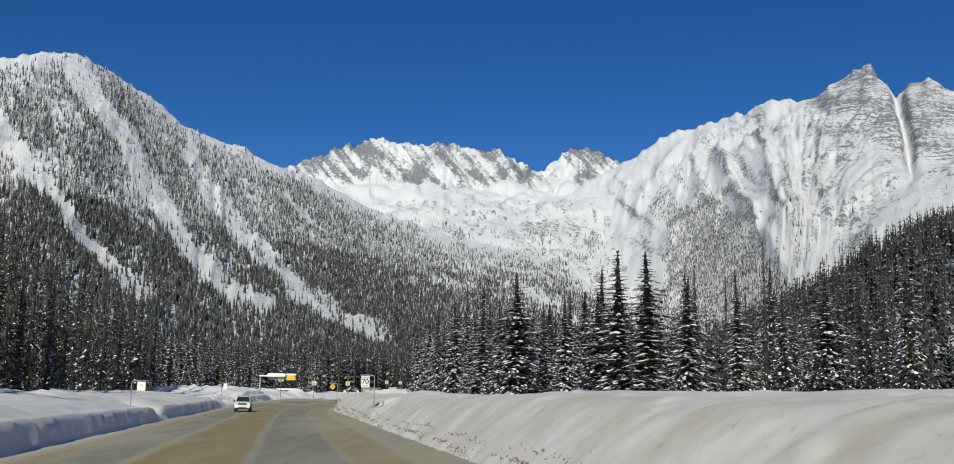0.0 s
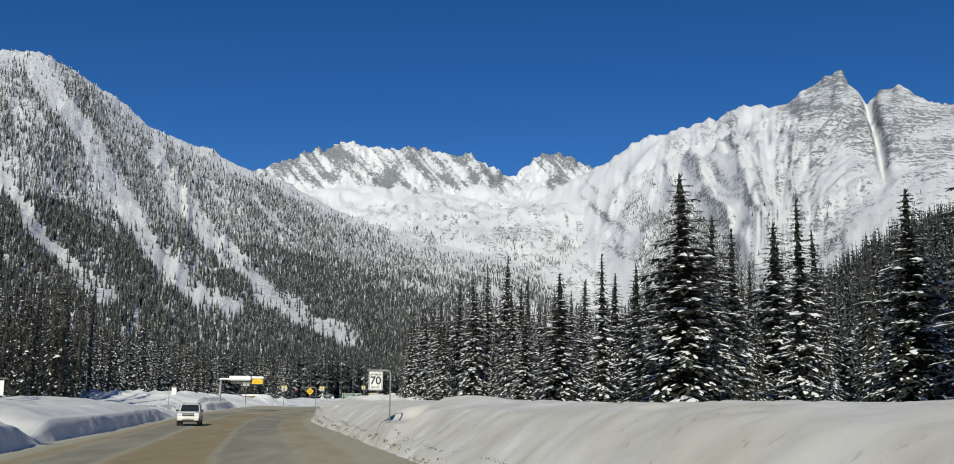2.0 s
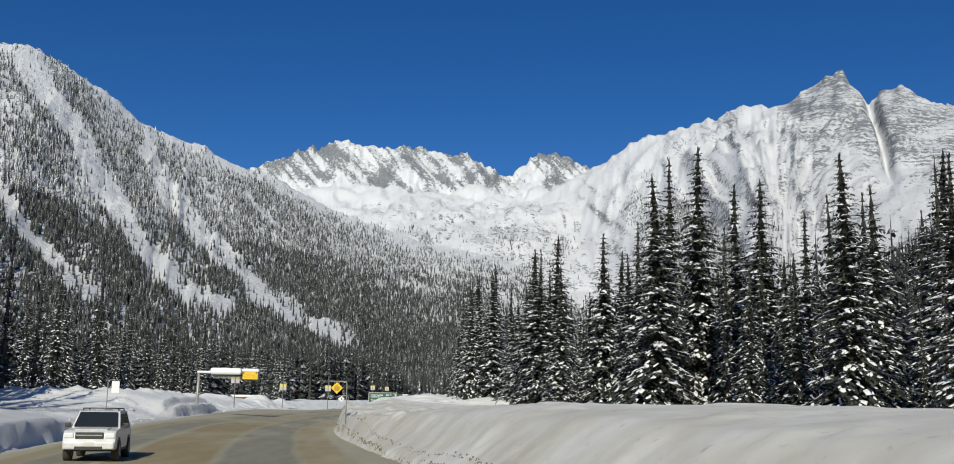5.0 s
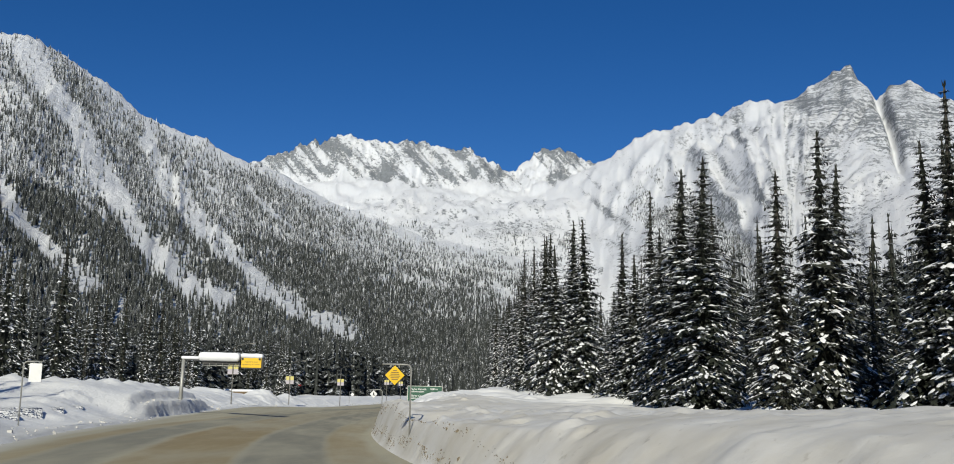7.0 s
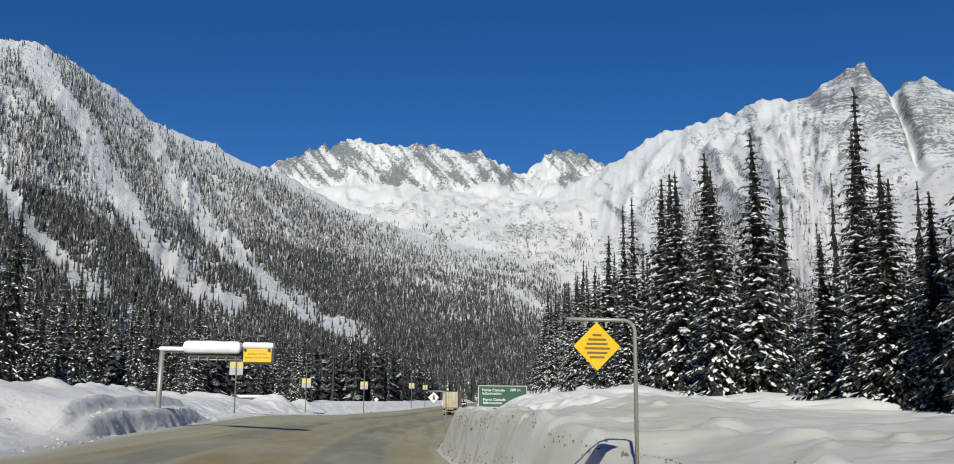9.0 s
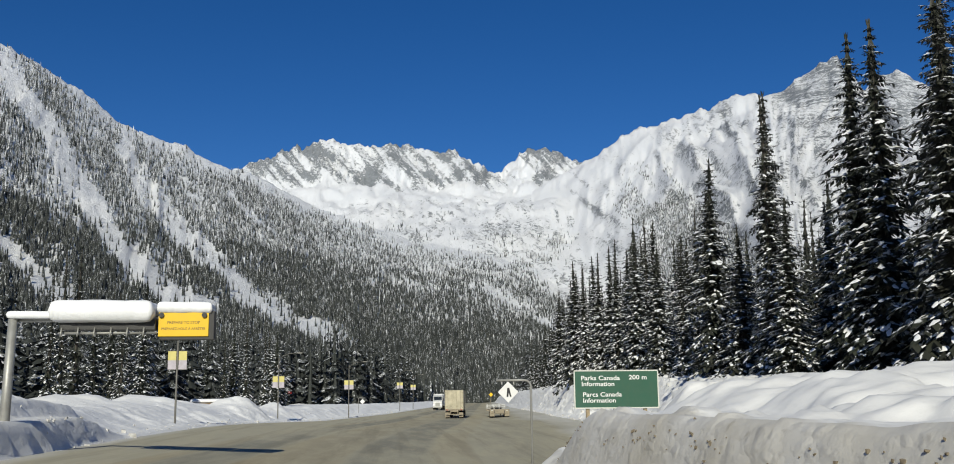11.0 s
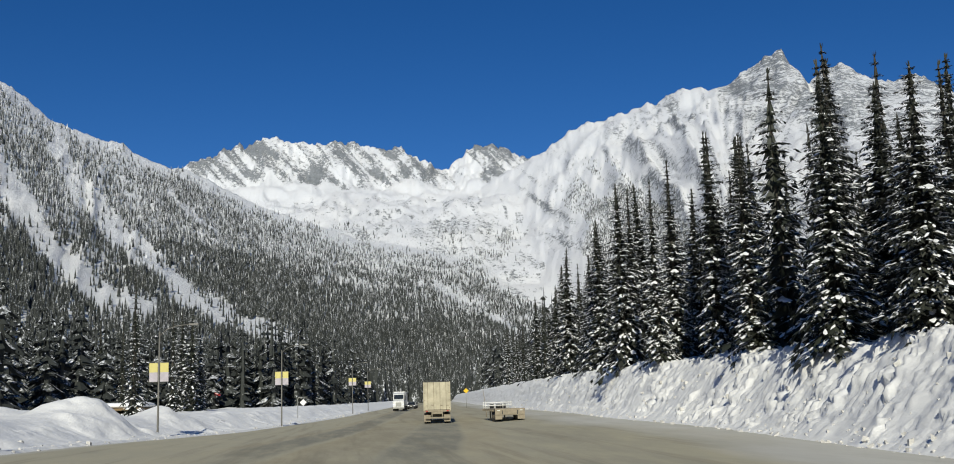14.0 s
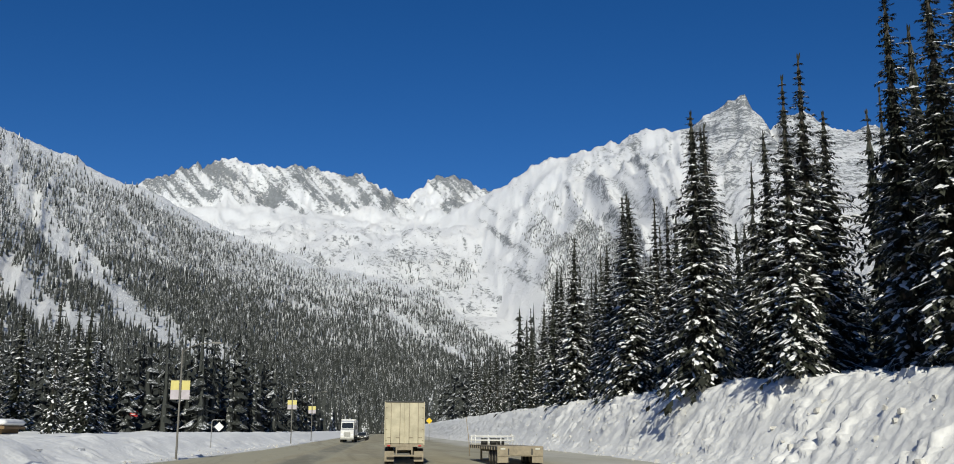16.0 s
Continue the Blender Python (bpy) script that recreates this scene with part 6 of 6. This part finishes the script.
def flatbed():
    e = base_at(FX, 311.0, float(road_z(FX, 311.0)), -3, "empty low flatbed trailer caked in beige dirt, parked at the roadside", "flatbed_trailer", "trailer")
    part("deck", box(bmesh.new(), (0, 6.6, 1.0), (2.6, 13.2, 0.14), 0.02), M_GRIMY, e)
    part("side_rail", box(bmesh.new(), (-1.3, 6.6, 0.96), (0.05, 13.2, 0.2), 0.01), M_DARK, e)
    part("side_rail", box(bmesh.new(), (1.3, 6.6, 0.96), (0.05, 13.2, 0.2), 0.01), M_DARK, e)
    part("frame", box(bmesh.new(), (0, 6.6, 0.8), (0.9, 13.0, 0.3), 0.02), M_GRIMY, e)
    r = part("rear_panel", box(bmesh.new(), (0, -0.03, 0.78), (2.6, 0.08, 0.54), 0.02), M_GRIMY, e, "dirt-caked rear panel")
    part("plate", box(bmesh.new(), (0, -0.08, 0.76), (1.15, 0.03, 0.4), 0.01), M_GRIMY, r)
    for s in (-1, 1):
        part("tail_light", box(bmesh.new(), (s * 0.66, -0.08, 0.76), (0.08, 0.03, 0.34), 0.01), M_DARK, r)
        part("reflector", box(bmesh.new(), (s * 0.98, -0.08, 0.92), (0.26, 0.02, 0.08), 0.005), M_BEIGE, r)
        part("mud_flap", box(bmesh.new(), (s * 0.98, -0.02, 0.38), (0.62, 0.03, 0.44)), M_GRIMY, e)
        for yy in (1.0, 2.25, 3.5):
            wheel(e, s * 0.98, yy, 0.4, 0.55)
        for k in range(12):
            part("stake_pocket", box(bmesh.new(), (s * 1.34, 0.8 + 1.1 * k, 0.94), (0.05, 0.1, 0.18), 0.005), M_GRIMY, e)
    rack = part("load_rack", box(bmesh.new(), (0, 12.6, 1.12), (2.5, 0.1, 0.12), 0.01), M_STEEL, e, "pale tubular rack at the front end")
    for z in (1.36, 1.62):
        part("rail", tube(bmesh.new(), [(-1.35, 12.6, z), (1.35, 12.6, z)], 0.05, 8), M_WHITE, rack)
        part("rail", tube(bmesh.new(), [(-1.35, 10.4, z), (1.35, 10.4, z)], 0.05, 8), M_WHITE, rack)
    for x in (-1.25, -0.4, 0.45, 1.25):
        for yy in (10.4, 12.6):
            part("upright", tube(bmesh.new(), [(x, yy, 1.05), (x, yy, 1.72)], 0.035, 8), M_WHITE, rack)
    for x in (-0.5, 0.1, 0.6):
        part("drum", tube(bmesh.new(), [(x, 11.5, 1.07), (x, 11.5, 1.5)], 0.24, 14), M_DARK, e)
    part("gooseneck", box(bmesh.new(), (0, 13.6, 0.9), (0.9, 1.4, 0.28), 0.03), M_GRIMY, e)
    for s in (-1, 1):
        part("landing_leg", box(bmesh.new(), (s * 0.7, 11.6, 0.47), (0.12, 0.12, 0.9), 0.01), M_GRIMY, e)


def tapered(outline, x0, x1, low, high, bevel):
    """A cabin: an outline in y and z whose sides lean in towards its top."""
    bm = side_prism(bmesh.new(), outline, x0, x1)
    for v in bm.verts:
        v.co.x *= 1 - 0.16 * max(0.0, min(1.0, (v.co.z - low) / (high - low)))
    bmesh.ops.bevel(bm, geom=list(bm.edges), offset=bevel, segments=2, affect="EDGES", profile=0.6)
    return bm


def car(x, y, z, turn, label, mat, tall=1.0, rack=False):
    """A car that faces -y before it is turned."""
    e = base_at(x, y, z, turn, label, "car", "car", "vehicles on the road")
    h = tall
    low = [(-2.38, 0.44), (-2.46, 0.62), (-2.4, 1.0 * h), (-2.2, 1.1 * h), (-0.95, 1.17 * h), (2.3, 1.17 * h), (2.42, 0.95), (2.4, 0.44)]
    body = part("body", side_prism(bmesh.new(), low, -0.96, 0.96, 0.08), mat, e)
    part("bonnet", side_prism(bmesh.new(), [(-2.2, 1.08 * h), (-2.1, 1.15 * h), (-1.0, 1.2 * h), (-0.95, 1.15 * h)], -0.6, 0.6, 0.03), mat, body)
    part("sill", box(bmesh.new(), (0, 0, 0.43), (1.88, 3.6, 0.14), 0.03), M_DARK, body)
    top = [(-1.0, 1.15 * h), (-0.22, 1.76 * h), (0.2, 1.8 * h), (1.9, 1.78 * h), (2.3, 1.15 * h)]
    part("cabin", tapered(top, -0.92, 0.92, 1.15 * h, 1.8 * h, 0.05), mat, e)
    part("windscreen", tapered([(-0.99, 1.21 * h), (-0.3, 1.72 * h), (-0.34, 1.74 * h), (-1.04, 1.22 * h)], -0.83, 0.83, 1.15 * h, 1.8 * h, 0.008), M_GLASS, e, "dark sloping windscreen")
    part("rear_window", tapered([(2.24, 1.24 * h), (1.98, 1.66 * h), (2.02, 1.68 * h), (2.3, 1.26 * h)], -0.76, 0.76, 1.15 * h, 1.8 * h, 0.008), M_GLASS, e)
    for s in (-1, 1):
        bm = side_prism(bmesh.new(), [(-0.72, 1.22 * h), (-0.2, 1.66 * h), (1.75, 1.68 * h), (2.0, 1.22 * h)], s * 0.925 - 0.012, s * 0.925 + 0.012)
        for v in bm.verts:
            v.co.x *= 1 - 0.16 * (v.co.z - 1.15 * h) / (0.65 * h)
        part("side_window", bm, M_GLASS, e)
        part("headlight", box(bmesh.new(), (s * 0.74, -2.38, 0.93 * h), (0.36, 0.18, 0.2), 0.05), M_LAMP, e)
        part("fog_light", tube(bmesh.new(), [(s * 0.68, -2.44, 0.58), (s * 0.68, -2.53, 0.58)], 0.07, 12), M_LAMP, e)
        part("tail_light", box(bmesh.new(), (s * 0.82, 2.41, 0.98 * h), (0.2, 0.06, 0.32), 0.02), M_RED, e)
        mr = part("mirror", box(bmesh.new(), (s * 1.1, -0.62, 1.26 * h), (0.22, 0.14, 0.18), 0.04), M_DARK, e)
        part("mirror_arm", box(bmesh.new(), (s * 0.97, -0.6, 1.22 * h), (0.12, 0.06, 0.05), 0.01), M_DARK, mr)
        for yy in (-1.5, 1.5):
            arch = [(yy + 0.5 * math.cos(a), 0.42 + 0.5 * math.sin(a)) for a in (0.0, 0.45, 0.9, 1.35, 1.8, 2.25, 2.7, 3.14)]
            part("wheel_arch", side_prism(bmesh.new(), arch, s * 0.9 - 0.075, s * 0.9 + 0.075), M_DARK, e, "black wheel-arch lining")
            wheel(e, s * 0.87, yy, 0.4, 0.27)
    g = part("grille", box(bmesh.new(), (0, -2.45, 0.93 * h), (1.02, 0.06, 0.24), 0.03), M_DARK, e, "dark grille with bright badge bar")
    part("badge_bar", box(bmesh.new(), (0, -2.49, 0.93 * h), (0.94, 0.02, 0.04), 0.008), M_STEEL, g)
    bp = part("bumper", box(bmesh.new(), (0, -2.46, 0.62), (1.84, 0.16, 0.28), 0.06), mat, e)
    part("air_intake", box(bmesh.new(), (0, -2.54, 0.52), (1.0, 0.03, 0.12), 0.01), M_DARK, bp)
    bar(0, 0.68, 0.42, 0.11, -2.55, M_BEIGE, e)
    if rack:
        for s in (-1, 1):
            part("roof_rail", tube(bmesh.new(), [(s * 0.68, 0.0, 1.78 * h), (s * 0.68, 0.15, 1.87 * h), (s * 0.68, 1.65, 1.86 * h), (s * 0.68, 1.8, 1.77 * h)], 0.025, 8), M_DARK, e)
        for yy in (0.4, 1.35):
            part("cross_bar", tube(bmesh.new(), [(-0.68, yy, 1.87 * h), (0.68, yy, 1.87 * h)], 0.02, 8), M_DARK, e)
    return e


LY = 321.0
lorry(float(line(LY)), LY, float(road_z(line(LY), LY)), -5, "lorry with a dirty cream box trailer, seen from behind", M_TRAILER)
flatbed()
car(float(line(128)) - 6.1, 128.0, float(road_z(line(128) - 6.1, 128)), 8.5, "white off-road car with dark grille and roof rails", M_CAR, 1.06, True)
e = lorry(float(line(434)) - 6.2, 454.0, float(road_z(line(454), 454)), 175, "white lorry with box trailer coming the other way", M_CAR)
for k, (y, mt, lb) in enumerate(((476, M_DARK, "dark car in a line of traffic"), (486, M_CAR, "white car in a line of traffic"), (497, M_DARK, "dark car in a line of traffic"), (509, M_STEEL, "grey car in a line of traffic"))):
    x = float(line(y)) - 6.2
    car(x, y, float(road_z(x, y)), -5, lb, mt, 0.95)


# ---- snow-roofed hut among the trees ----
hz = 0.3
e = base_at(-58, 367, hz, -8, "low timber hut under thick snow, half buried", "hut", "building")
part("back_wall", box(bmesh.new(), (0, 2.0, 1.4), (9.0, 0.2, 2.8), 0.02), M_BROWN, e)
for s in (-1, 1):
    part("side_wall", box(bmesh.new(), (s * 4.4, 0, 1.4), (0.2, 4.0, 2.8), 0.02), M_BROWN, e)
part("roof", box(bmesh.new(), (0, -0.3, 2.95), (10.2, 5.2, 0.3), 0.03), M_BROWN, e, "brown timber fascia roof")
part("rail", tube(bmesh.new(), [(-3, -3.2, 1.0), (3, -3.2, 1.0)], 0.05), M_STEEL, e)
for x in (-3, 0, 3):
    part("rail_post", tube(bmesh.new(), [(x, -3.2, -0.6), (x, -3.2, 1.0)], 0.05), M_STEEL, e)
cap = snow_cap("roof_snow", -5.2, 5.2, -2.9, 2.4, 0, 0.75, "smooth thick snow lying on the hut roof", 23)
cap.matrix_basis = pose(-58, 367, hz + 3.1, 0, 0, -8)
